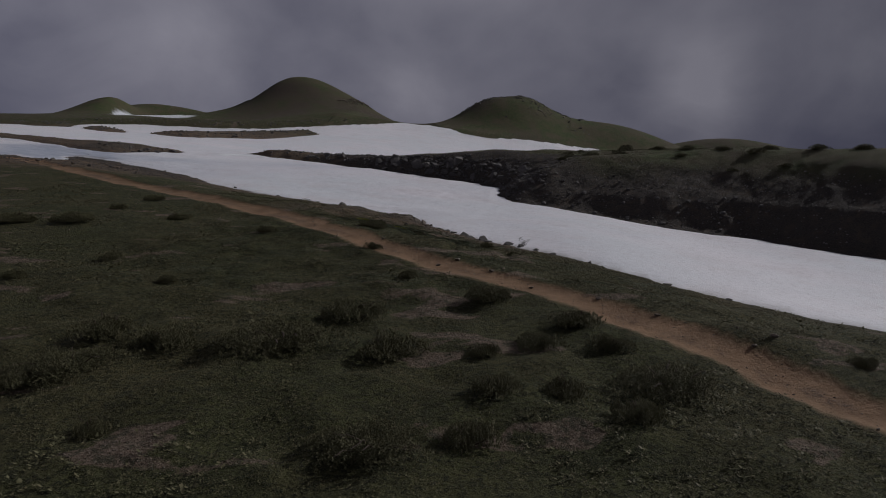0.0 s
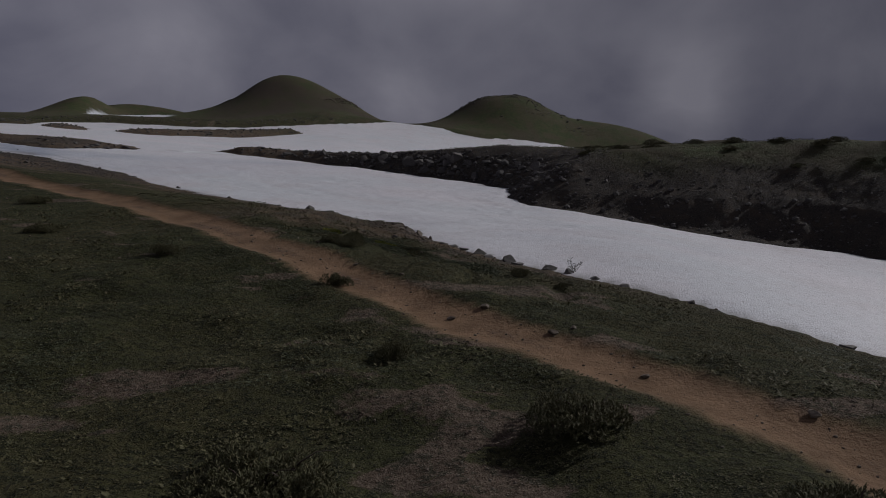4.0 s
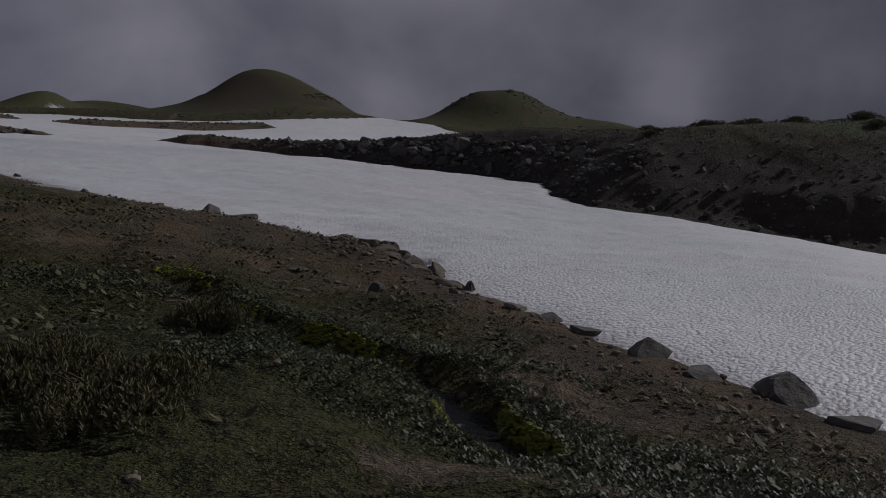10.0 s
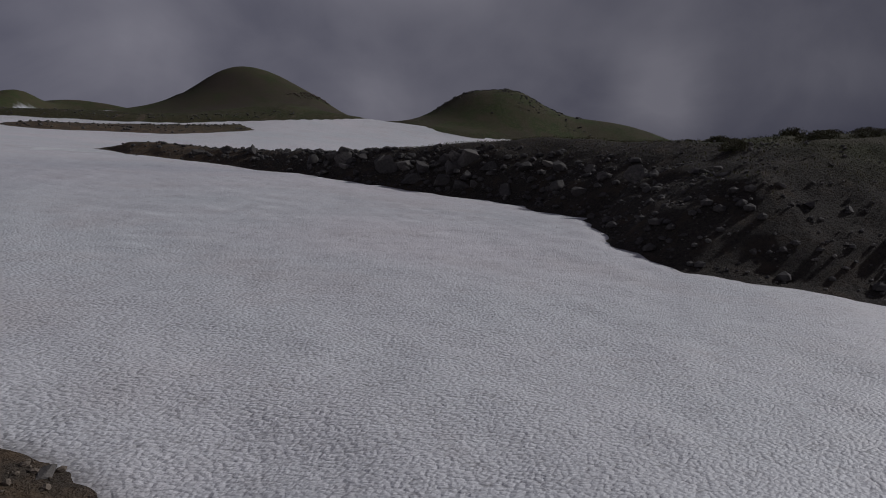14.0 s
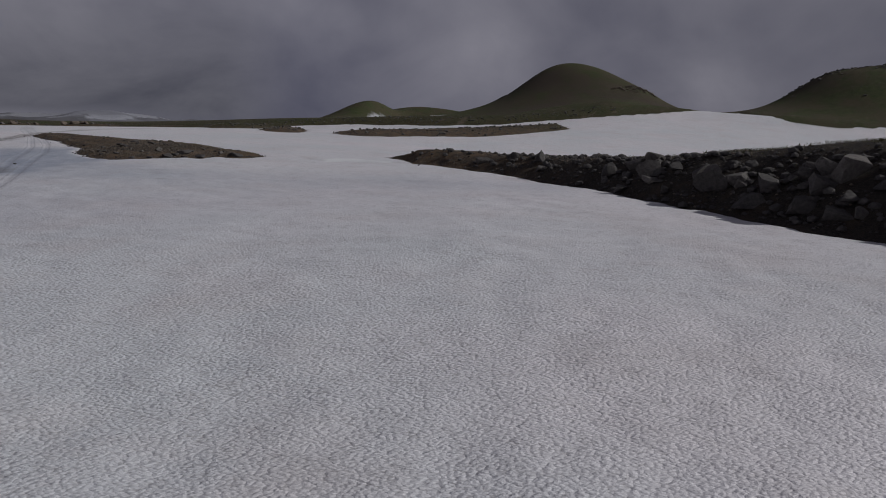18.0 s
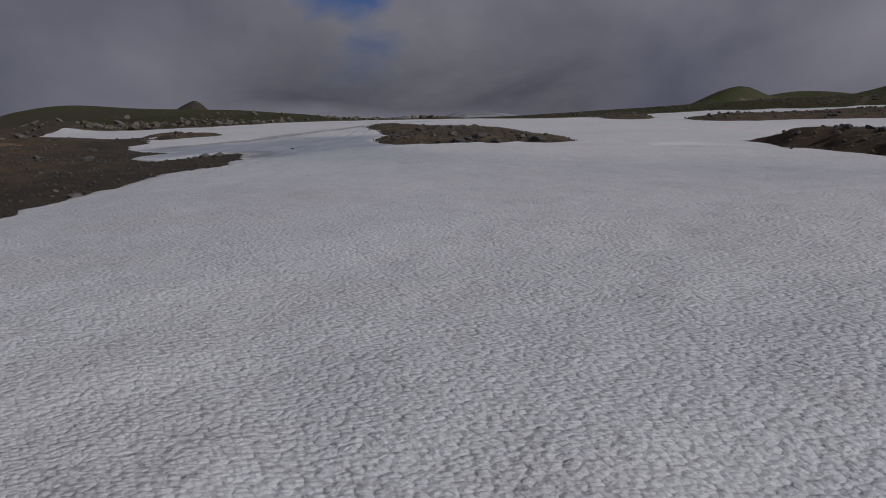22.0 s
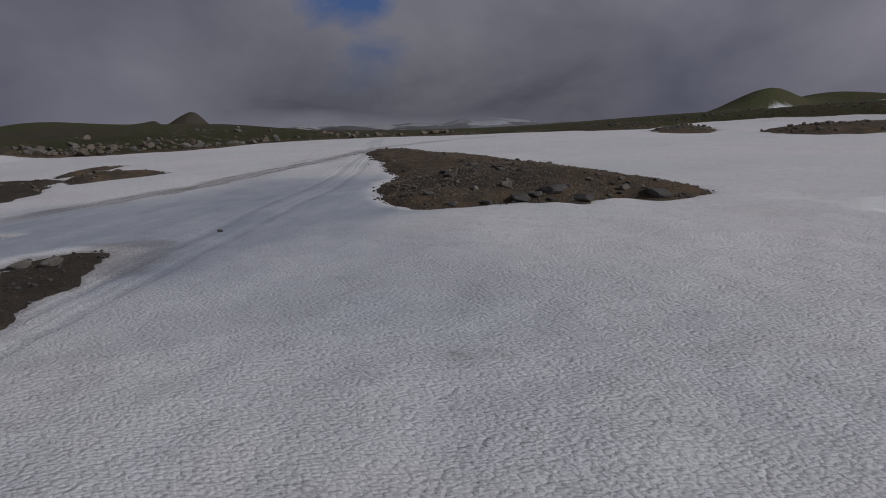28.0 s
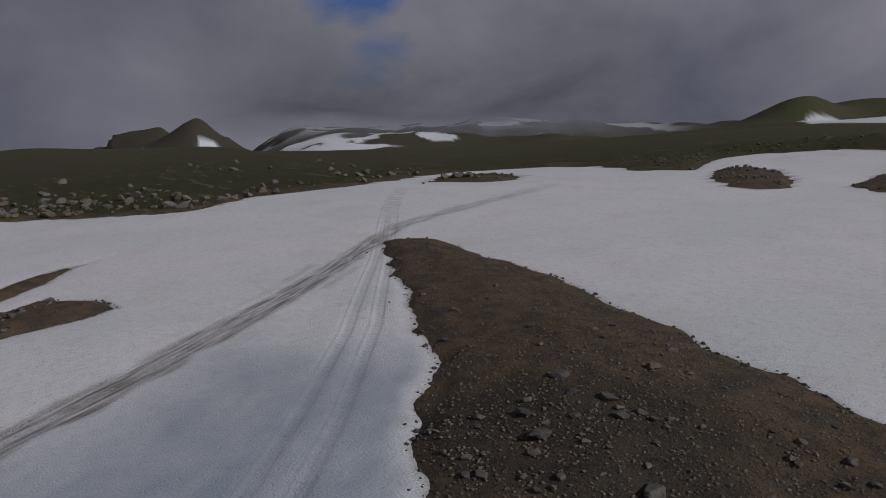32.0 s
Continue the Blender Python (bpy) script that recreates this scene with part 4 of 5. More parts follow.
BUSHES = [(-4.6, 23.0, 2.2, 4), (-1.1, 22.6, 1.14, 0), (-2.7, 26.5, 1.2, 1), (2.4, 28.5, 1.0, 2), (5.3, 25.4, 1.15, 3), (3.7, 23.2, 0.9, 0), (1.9, 22.3, 0.53, 1), (2.0, 19.1, 0.74, 2), (3.8, 19.4, 0.77, 3), (5.9, 23.1, 0.74, 0),
          (6.8, 20.1, 1.65, 5), (5.4, 17.8, 0.72, 1), (-0.9, 16.4, 1.5, 4), (1.3, 16.8, 0.76, 2), (-10.6, 23.6, 1.3, 3), (-8.3, 22.8, 1.2, 0), (-10.4, 20.8, 1.75, 5), (-11.6, 19.7, 0.83, 1), (-22.2, 42.6, 1.4, 2), (-25.3, 42.1, 1.6, 3),
          (-15.8, 34.6, 0.55, 0), (-21.9, 53.9, 0.84, 1), (-11.4, 30.8, 0.45, 2), (-16.9, 45.8, 0.88, 3), (-1.1, 31.8, 0.5, 0), (13.6, 22.3, 0.43, 1), (-22.4, 49.0, 0.65, 2), (-7.7, 17.2, 0.54, 3), (-3.4, 38.3, 0.5, 0), (-10.1, 41.6, 0.58, 1),
          (-18.3, 31.0, 0.58, 2), (-3.9, 47.3, 0.5, 3), (-3.75, 44.6, 0.72, 1), (-4.5, 44.9, 0.6, 2), (4.6, 42.9, 0.55, 3), (3.0, 43.4, 0.4, 0), (4.2, 13.6, 0.8, 1), (-4.0, 13.0, 0.8, 2)]
LABEL = "low dark green dwarf pine bush with upright needle shoots"
KINDS = [bush(11 + k, LABEL) for k in range(4)] + [bush(17 + k, "wide dark green dwarf pine bush with many upright shoots", 0.46, 3000, "dwarf_pine_bush", 12, 0.034, 0.068) for k in range(2)]
for i, (x, y, r, k) in enumerate(BUSHES):
    z, _ = surface(x, y)
    m = pose(x, y, float(z[0]) - 0.03, 0, 0, 57 * i) @ Matrix.Diagonal((r, r, 0.5 + 0.5 * r, 1))
    ob = copy_thing(KINDS[k], Matrix.Identity(4))
    ob.matrix_world = m
for ob in KINDS:
    for o in (*ob.children_recursive, ob):
        bpy.data.objects.remove(o)

# bushes along the crest of the east bank
crest = bush(31, "rounded dark bush on the grassy crest of the bank", 0.6, 800, "crest_bush")
CREST = [(27.8, 109.2, 1.55), (26.0, 100.5, 1.3), (29.4, 96.6, 1.4), (31.8, 92.0, 1.5), (34.5, 88.0, 1.4), (37.0, 84.0, 1.6), (17.1, 97.7, 1.2), (18.9, 89.5, 1.3), (22.3, 115.7, 0.9), (16.6, 94.6, 1.1), (22.4, 91.2, 1.4),
         (15.4, 91.8, 1.0), (40.0, 86.5, 1.5), (43.5, 82.0, 1.5), (34.0, 99.0, 1.3), (24.8, 95.4, 1.0), (47.0, 79.0, 1.6), (38.5, 79.0, 1.0), (29.0, 86.0, 1.1), (33.0, 81.0, 0.9), (51.0, 74.0, 1.5), (20.5, 103.0, 0.8)]
for i, (x, y, r) in enumerate(CREST):
    z, _ = surface(x, y)
    ob = copy_thing(crest, Matrix.Identity(4)) if i else crest
    ob.matrix_world = pose(x, y, float(z[0]) - 0.08, 0, 0, 71 * i) @ Matrix.Diagonal((r, r, r * (0.85 if i else 1.3), 1))
    tagged(ob, group="bushes on the crest")

def twig_shrub(x, y, seed):
    """A thin upright shrub: bent twigs with small leaves."""
    r = np.random.default_rng(seed)
    ob = new("willow_shrub")
    z, _ = surface(x, y)
    ob.matrix_world = pose(x, y, float(z[0]) - 0.02)
    leaf_v, leaf_f = [], []
    for k in range(7):
        a = r.uniform(0, 6.28)
        p, way, verts, faces, last, rad = np.zeros(3), np.array([math.cos(a) * 0.55, math.sin(a) * 0.55, 0.85]), [], [], None, 0.011
        for step in range(7):
            ring = [len(verts) + j for j in range(4)]
            verts += [p + rad * np.array([math.cos(j * 1.57), math.sin(j * 1.57), 0]) for j in range(4)]
            if last:
                faces += [(last[j], last[(j + 1) % 4], ring[(j + 1) % 4], ring[j]) for j in range(4)]
            last, rad = ring, rad * 0.82
            if step > 1:
                for _ in range(7):
                    n, w = len(leaf_v), r.normal(size=3)
                    w /= np.linalg.norm(w)
                    t = np.cross(w, r.normal(size=3))
                    t = t / np.linalg.norm(t) * 0.011
                    q = p + r.normal(size=3) * 0.035
                    leaf_v += [q, q + w * 0.022 - t, q + w * 0.05, q + w * 0.022 + t]
                    leaf_f.append((n, n + 1, n + 2, n + 3))
            way = way + r.normal(size=3) * 0.18
            p = p + way * r.uniform(0.07, 0.12)
        part("twig", fast_mesh("twig", np.array(verts), np.array(faces), MAT_TWIG, False), ob)
    part("leaves", fast_mesh("leaves", np.array(leaf_v), np.array(leaf_f), MAT_LEAF), ob, "small grey-green leaves")
    return tagged(ob, "thin leafy willow shrub at the edge of the snow", "shrub")


twig_shrub(5.5, 45.7, 61)

# ---- boulders ----


def place_stone(name, me, x, y, size, turn, label, group, sink=0.3, tilt=0.0):
    z, _ = surface(x, y)
    ob = new(name, me)
    ob.matrix_world = pose(x, y, float(z[0]) + size * (0.5 - sink), tilt, tilt * 0.6, turn) @ Matrix.Diagonal((size, size, size, 1))
    return tagged(ob, label, "boulder" if size > 0.22 else "stone", group)


SHORE_STONES = [stone_mesh("shore_boulder", 200 + k, MAT_ROCK, 3, ((1.15, 0.85, 0.75), (1.3, 0.8, 0.6), (1.0, 0.9, 0.85))[k % 3], 12 + k % 4, (0.42, 0.74)) for k in range(6)]
for i, (x, y, s, k) in enumerate([(1.7, 49.7, 0.46, 2), (2.2, 48.75, 0.34, 0), (2.95, 48.2, 0.50, 2), (3.3, 47.2, 0.34, 1), (4.6, 46.4, 0.42, 3), (5.3, 45.7, 0.30, 5), (-9.0, 63.6, 0.62, 2), (-7.9, 63.4, 0.66, 1), (0.05, 52.0, 0.24, 4),
                                   (0.6, 51.5, 0.30, 0), (1.0, 50.7, 0.34, 1), (-5.3, 62.2, 0.20, 2), (-5.0, 61.9, 0.13, 0), (-6.4, 62.8, 0.18, 4), (-3.75, 60.9, 0.26, 1), (6.2, 44.7, 0.24, 3), (7.2, 43.6, 0.28, 0), (8.9, 41.2, 0.22, 5),
                                   (12.2, 37.2, 0.28, 1), (14.6, 35.2, 0.22, 3), (-11.8, 66.0, 0.22, 0), (-13.2, 67.1, 0.18, 4), (-16.5, 70.0, 0.25, 2), (-22.4, 75.2, 0.22, 5), (-29.0, 81.4, 0.3, 1), (-35.0, 87.2, 0.3, 3)]):
    place_stone("shore_boulder", SHORE_STONES[k], x, y, s, 47 * i, "weathered grey boulder at the edge of the snow", "boulders along the snow edge", 0.52, 6 * (i % 3))
LOOSE = [stone_mesh("heath_stone", 220 + k, MAT_ROCK_BROWN, 3, (1.15, 0.9, 0.65), 11, (0.45, 0.78)) for k in range(4)]
SLAB = [stone_mesh("flat_stone", 230 + k, MAT_ROCK_BROWN, 3, (1.35, 0.95, 0.32), 14, (0.45, 0.75)) for k in range(3)]
for i, (x, y, s, turn) in enumerate([(-4.2, 53.6, 0.22, 140), (-3.75, 51.3, 0.17, 10), (-3.0, 56.2, 0.17, 120), (-2.6, 55.6, 0.15, 60), (-3.6, 57.9, 0.12, 30), (-4.6, 54.9, 0.12, 80), (-1.9, 53.8, 0.14, 20)]):
    place_stone("flat_stone", SLAB[i % 3], x, y, s, turn, "flat brown stone half buried in the bank", "flat stones on the south bank", 0.5)
place_stone("dark_rock", stone_mesh("dark_rock", 240, MAT_ROCK_DARK, 3, (1.0, 0.85, 0.95), 10, (0.4, 0.7)), -2.5, 52.35, 0.21, 30, "dark angular rock standing on bare soil", "stones on the south bank", 0.22)
for i, (x, y, s) in enumerate([(-4.05, 53.7, 0.09), (-3.85, 53.75, 0.10), (-3.7, 53.6, 0.08), (-3.5, 52.9, 0.09), (-3.3, 53.0, 0.10), (-3.1, 52.7, 0.07), (-5.3, 54.4, 0.09), (-5.15, 54.5, 0.08), (-5.2, 54.2, 0.07), (-4.3, 52.0, 0.09), (-2.9, 53.2, 0.06), (-2.2, 53.1, 0.08), (0.7, 40.3, 0.1),
                                (-1.15, 47.15, 0.11), (-1.0, 46.8, 0.09), (-0.95, 47.2, 0.08), (-3.7, 56.7, 0.08), (-3.3, 56.4, 0.1), (-3.5, 55.7, 0.12), (-4.6, 55.8, 0.09), (-5.6, 57.5, 0.1), (-4.2, 57.9, 0.09), (-4.4, 58.6, 0.08), (-3.9, 58.5, 0.1), (-2.6, 54.6, 0.09), (-1.6, 52.5, 0.08)]):
    place_stone("heath_stone", LOOSE[i % 4], x, y, s, 83 * i, "small brown-grey stone half sunk in bare soil", "stones on the south bank", 0.36)

# rocky ledges over the snow, broken into blocks
LEDGE = [stone_mesh("ledge_block", 300 + k, MAT_ROCK_BROWN, 3, ((1.3, 1.0, 0.8), (1.1, 1.2, 0.7), (1.5, 0.95, 0.7))[k % 3], 15, (0.40, 0.70)) for k in range(5)]


def outcrop(seed, ox, oy, ux, uy, length, bulge, back=1.4):
    """Rock broken into low blocks along the shore, with a steep face to the snow."""
    r = np.random.default_rng(seed)
    n = int(13 * length)
    us, vs = np.arange(-0.6, length + 0.61, 0.055), np.concatenate([np.arange(-1.5, 0.0, 0.06), np.arange(0.0, 0.9, 0.03)])
    U, V = np.meshgrid(us, vs)
    bow = V + bulge * np.sin(np.clip(U, 0, length) * np.pi / length)
    px, py = ox + ux * U + uy * bow, oy + uy * U - ux * bow
    seeds = np.column_stack([r.uniform(-0.8, length + 0.8, n), r.uniform(-1.6, 0.9, n)])
    lift, tilt = r.uniform(-0.09, 0.12, n), r.normal(size=(n, 2)) * 0.22
    gap = np.hypot(U[..., None] - seeds[:, 0] + 0.10 * fbm(px, py, 0.5, 2, 301)[..., None], (V[..., None] - seeds[:, 1]) * 1.2)
    order = np.argsort(gap, -1)
    one, two = order[..., 0], order[..., 1]
    edge = np.take_along_axis(gap, two[..., None], -1)[..., 0] - np.take_along_axis(gap, one[..., None], -1)[..., 0]
    block = lift[one] + tilt[one, 0] * (U - seeds[one, 0]) + tilt[one, 1] * (V - seeds[one, 1]) - 0.07 * (1 - smooth(edge, 0.0, 0.09))
    rim = 0.30 + 0.14 * np.sin(U * 2.1 + 0.6) + 0.10 * np.sin(U * 5.3)
    near = smooth(V, -0.8, 0.1)
    ix, iy = px - 0.5 * near, py - 0.27 * near
    inner = ground_height(ix, iy, np.maximum(land(ix, iy), 0.05))
    crown = smooth(V, -back, -0.2 * back) * smooth(U, -0.6, 0.8) * (1 - smooth(U, length - 0.6, length + 0.6))
    z = inner - 0.12 + crown * (0.08 + block) - 1.3 * smooth(V, rim - 0.12, rim + 0.25) + 0.02 * fbm(px, py, 0.16, 3, 302)
    idx = np.arange(U.size).reshape(U.shape)
    quads = np.stack([idx[:-1, :-1], idx[:-1, 1:], idx[1:, 1:], idx[1:, :-1]], -1).reshape(-1, 4)
    return fast_mesh("outcrop", np.stack([px.ravel(), py.ravel(), z.ravel()], -1), quads[:, ::-1], MAT_ROCK_BROWN)


def rock_ledge(seed, line, blocks, label):
    ob = new("rock_ledge")
    part("outcrop", outcrop(seed, *line), ob, "cracked brown bedrock with a steep face")
    for i, (x, y, s) in enumerate(blocks):
        z, _ = surface(x, y)
        block = part("ledge_block", LEDGE[i % 5], ob)
        block.matrix_world = pose(x, y, float(z[0]) + 0.02, 8 * (i % 3) - 8, 6 * (i % 2), 63 * i) @ Matrix.Diagonal((s, s, s, 1))
    return tagged(ob, label, "rock ledge", "ledges along the snow")


rock_ledge(9, (-1.35, 54.75, -0.473, 0.881, 6.0, 0.42), [(-2.9, 57.4, 0.17), (-3.1, 58.6, 0.19), (-2.35, 56.2, 0.16), (-3.6, 57.6, 0.1), (-3.9, 58.9, 0.14), (-2.9, 56.3, 0.09), (-3.4, 56.8, 0.08), (-2.3, 55.4, 0.1), (-4.1, 58.4, 0.09)],
           "cracked brown rock ledge that overhangs the snow edge")
rock_ledge(14, (-0.35, 52.15, -0.40, 0.917, 2.3, 0.12, 0.55), [(-1.3, 53.6, 0.12), (-1.0, 52.9, 0.14), (-1.5, 54.2, 0.1), (-0.9, 53.4, 0.09)], "low fractured rock ledge beside the melting snow")

# stones on the dirt trail
TRAIL_STONES = [stone_mesh("trail_stone", 400 + k, MAT_GRAVEL, 2, (1.2, 0.85, 0.55)) for k in range(4)]
for i, (x, y, s) in enumerate([(0.19, 35.5, 0.12), (1.18, 36.3, 0.17), (2.79, 34.2, 0.14), (4.4, 31.6, 0.12), (-3.1, 40.9, 0.12), (-5.1, 44.6, 0.1), (6.9, 29.4, 0.14), (8.6, 27.0, 0.12), (10.8, 23.7, 0.12), (11.6, 24.1, 0.14), (3.4, 34.6, 0.1), (-1.4, 39.7, 0.1), (-6.9, 46.8, 0.12)]):
    place_stone("trail_stone", TRAIL_STONES[i % 4], x, y, s, 77 * i, "brown stone lying on the dirt trail", "stones on the trail", 0.15)

# dark rubble and boulders on the east bank
BANK_STONES = [stone_mesh("bank_boulder", 500 + k, MAT_ROCK if k % 3 == 0 else MAT_ROCK_DARK, 3, (1.25, 1.0, 0.95), 9, (0.30, 0.60)) for k in range(9)]
spots = scatter(5000, (-30, 84, 16, 132), lambda x, y, d: east_side(x, y) * (d > 0.4) * (d < 3.8) * (0.035 + 0.22 * bell(x, y, -3, 106, 12, 12)), 21)
for i, ((x, y), s) in enumerate(zip(spots[:270], sizes_of(270, 0.2, 0.95, 22, 2.2))):
    place_stone("bank_boulder", BANK_STONES[i % 9], float(x), float(y), float(s), 37 * i, "angular dark basalt boulder in the rubble bank", "boulders in the rubble bank", 0.2, 17 * (i % 4))
for i, (x, y, s) in enumerate([(0.65, 105.8, 0.95), (1.9, 106.2, 1.1), (-1.6, 107.9, 0.8), (3.2, 104.6, 0.6), (-4.4, 110.4, 0.65), (-6.6, 112.8, 0.6), (5.6, 102.6, 0.55), (-2.9, 109.6, 0.7), (0.0, 107.4, 0.55), (6.9, 97.6, 0.6), (9.0, 97.8, 0.5)]):
    place_stone("bank_boulder", BANK_STONES[(i * 2 + 1) % 9], x, y, s, 57 * i, "large angular basalt block in the rubble bank", "boulders in the rubble bank", 0.15, 12 * (i % 5))
spots = scatter(9000, (6, 70, 40, 100), lambda x, y, d: east_side(x, y) * (d > 0.2) * (d < 9) * 0.025, 23)
for i, ((x, y), s) in enumerate(zip(spots[:70], sizes_of(70, 0.09, 0.32, 24, 2.5))):
    place_stone("slope_stone", BANK_STONES[(i * 4) % 9], float(x), float(y), float(s), 91 * i, "grey stone half sunk in the dark slope", "stones on the dark slope", 0.22)

# ---- the bare island in the snow ----
ISLE_STONES = [stone_mesh("island_rock", 600 + k, (MAT_ROCK, MAT_ROCK_DARK, MAT_ROCK_BROWN)[k % 3], 3, (1.2, 0.95, 0.6), 13, (0.40, 0.72)) for k in range(6)]
for i, (x, y, s, k) in enumerate([(-53.1, 116.7, 0.42, 0), (-50.5, 117.4, 0.68, 1), (-51.0, 115.7, 0.56, 1), (-49.1, 118.0, 0.55, 4), (-47.5, 121.0, 0.58, 4), (-48.0, 120.9, 0.34, 1), (-48.8, 121.3, 0.3, 2), (-49.2, 120.6, 0.4, 3), (-52.0, 122.0, 0.2, 5),
                                   (-58.0, 122.8, 0.34, 2), (-57.0, 116.3, 0.46, 1), (-58.4, 116.8, 0.36, 4), (-59.6, 119.7, 0.38, 1), (-58.2, 118.9, 0.26, 4), (-57.2, 119.5, 0.38, 1), (-56.1, 118.9, 0.3, 4), (-57.0, 127.2, 0.24, 3),
                                   (-53.3, 114.9, 0.26, 0), (-55.0, 115.2, 0.22, 3), (-56.9, 113.9, 0.28, 1), (-54.2, 113.0, 0.3, 4), (-50.5, 116.4, 0.28, 0), (-51.6, 114.2, 0.34, 4), (-52.4, 113.0, 0.3, 1), (-55.6, 112.6, 0.26, 4), (-49.9, 116.6, 0.3, 1)]):
    place_stone("island_rock", ISLE_STONES[k], x, y, s, 67 * i, ("grey angular rock on the bare gravel island", "dark wet rock at the rim of the gravel island")[k in (1, 4)], "rocks on the gravel island", 0.32)
spots = scatter(6000, (-90, 110, -46, 134), lambda x, y, d: (d > 0.3) * (0.06 + 0.16 * bell(x, y, -55, 117, 6)), 31)
for i, ((x, y), s) in enumerate(zip(spots[:270], sizes_of(270, 0.06, 0.22, 32, 2.0))):
    place_stone("island_stone", ISLE_STONES[i % 6], float(x), float(y), float(s), 73 * i, "loose stone on the bare gravel island", "loose stones on the gravel island", 0.25)

# single stones on open snow
for i, (x, y, s) in enumerate([(-61.6, 114.3, 0.09), (-56.8, 111.6, 0.09), (-69.0, 119.6, 0.09), (-53.0, 102.95, 0.12), (-86.8, 126.6, 0.12), (-30.7, 126.3, 0.16), (-62.4, 115.4, 0.07), (-74.4, 121.2, 0.08), (-58.0, 112.2, 0.06), (-124.5, 157.5, 0.3), (-122.5, 155.0, 0.3)]):
    place_stone("snow_stone", ISLE_STONES[(1, 4)[i % 2]], x, y, s, 97 * i, "single dark stone lying on the snow", "stones on the snow", 0.1)

# rocks on the small islands, the west shore and the ridge
RIDGE_STONES = [stone_mesh("ridge_boulder", 700 + k, (MAT_ROCK, MAT_ROCK_BROWN)[k % 2], 3, (1.2, 0.9, 0.7), 12, (0.42, 0.74)) for k in range(6)]
spots = scatter(9000, (-178, 92, -122, 172), lambda x, y, d: (d > 0.5) * (0.02 + 0.10 * smooth(-d, -14, -2) + 0.5 * bell(x, y, -140, 110, 9, 9) + 0.35 * bell(x, y, -130, 122, 5, 6)), 41)
for i, ((x, y), s) in enumerate(zip(spots[:280], sizes_of(280, 0.2, 1.0, 42, 2.6))):
    place_stone("ridge_boulder", RIDGE_STONES[i % 6], float(x), float(y), float(s), 59 * i, "pale grey boulder on the grassy ridge", "boulders on the ridge", 0.3, 9 * (i % 3))
spots = scatter(9000, (-100, 78, -26, 110), lambda x, y, d: (d > 0.2) * (0.03 + 0.5 * bell(x, y, -86, 105, 3.5)), 43)
for i, ((x, y), s) in enumerate(zip(spots[:110], sizes_of(110, 0.08, 0.34, 44, 2.2))):
    place_stone("shore_stone", RIDGE_STONES[(i * 5) % 6], float(x), float(y), float(s), 61 * i, "grey stone on the dark west shore", "stones on the west shore", 0.28)

# ---- small stones past counting ----
def gravel(name, n, box, test, small, large, material, label, seed):
    p = scatter(n, box, test, seed)
    return spread(name, p, sizes_of(len(p), small, large, seed + 1, 3.5), material, label, "gravel", 1, 0.2, seed)


def leafy(x, y, d):
    return (d > 0.9) * (trail_mask(x, y) > 1.35) * (1 - east_side(x, y)) * (to_line(x, y, RILL, False)[0] > 0.42) * (1 - 0.92 * bare_patch(x, y))


def near_trail(x, y):
    return 1 - smooth(trail_mask(x, y), 1.2, 2.2)


gravel("island_gravel", 52000, (-90, 110, -46, 134), lambda x, y, d: (d > 0.1) * (0.25 + 0.75 * bell(x, y, -54, 116, 9)), 0.018, 0.085, MAT_GRAVEL, "brown gravel strewn over the bare island", 51)
gravel("island_rim", 26000, (-92, 100, -46, 134), lambda x, y, d: (np.abs(d + 0.05) < 0.32) * 0.5, 0.04, 0.17, MAT_ROCK_DARK, "dark wet stones along the rim of the islands", 63)
gravel("slope_gravel", 16000, (5, 64, 44, 104), lambda x, y, d: east_side(x, y) * (d > 0.1) * (d < 11) * 0.4, 0.03, 0.16, MAT_ROCK, "grey stones strewn over the dark slope", 65)
gravel("bank_rubble", 38000, (-38, 70, 34, 136), lambda x, y, d: east_side(x, y) * (d > 0.05) * (d < 5.5) * (0.12 + 0.5 * smooth(-np.abs(x + 6), -26, -4)), 0.08, 0.42, MAT_ROCK_DARK, "dark broken rubble covering the steep bank", 53)
gravel("far_shore_stones", 30000, (-125, 140, 10, 320), lambda x, y, d: (d > 0.1) * (d < 9) * (1 - east_side(x, y)) * 0.5, 0.08, 0.5, MAT_ROCK, "grey stones along the far edges of the snow", 67)
gravel("flank_stones", 2600, (-60, 322, -30, 356), lambda x, y, d: 0.7 * smooth(bell(x, y, -46, 340, 5, 13, -37) + 0.35 * fbm(x, y, 7, 3, 90), 0.35, 0.75), 0.2, 0.9, MAT_GRAVEL, "pale broken rock on the flank of the green dome", 68)
gravel("hill_stones", 3200, (0, 284, 62, 324), lambda x, y, d: smooth(hills(x, y), 11.0, 18.0) * 0.5 * smooth(fbm(x, y, 9, 3, 92), -0.2, 0.4), 0.15, 0.75, MAT_ROCK, "pale broken rock on the dome's brow", 69)
gravel("shore_gravel", 60000, (-26, 40, 12, 78), lambda x, y, d: (1 - east_side(x, y)) * (d > 0.0) * (0.45 * (1 - smooth(d, 0.5, 3.0)) * (1 - 0.7 * smooth(x, 1, 5)) + 0.02), 0.015, 0.085, MAT_GRAVEL, "grey-brown gravel along the snow edge", 55)
gravel("bank_tip_rubble", 9000, (-9, 49, 3, 62), lambda x, y, d: (d > 0.15) * smooth(y, 49, 52) * smooth(trail_mask(x, y), 1.5, 3.0) * 0.5 * smooth(fbm(x, y, 2.0, 3, 86), -0.25, 0.3), 0.012, 0.085, MAT_ROCK_BROWN, "brown rubble strewn on the bare tip of the bank", 64)
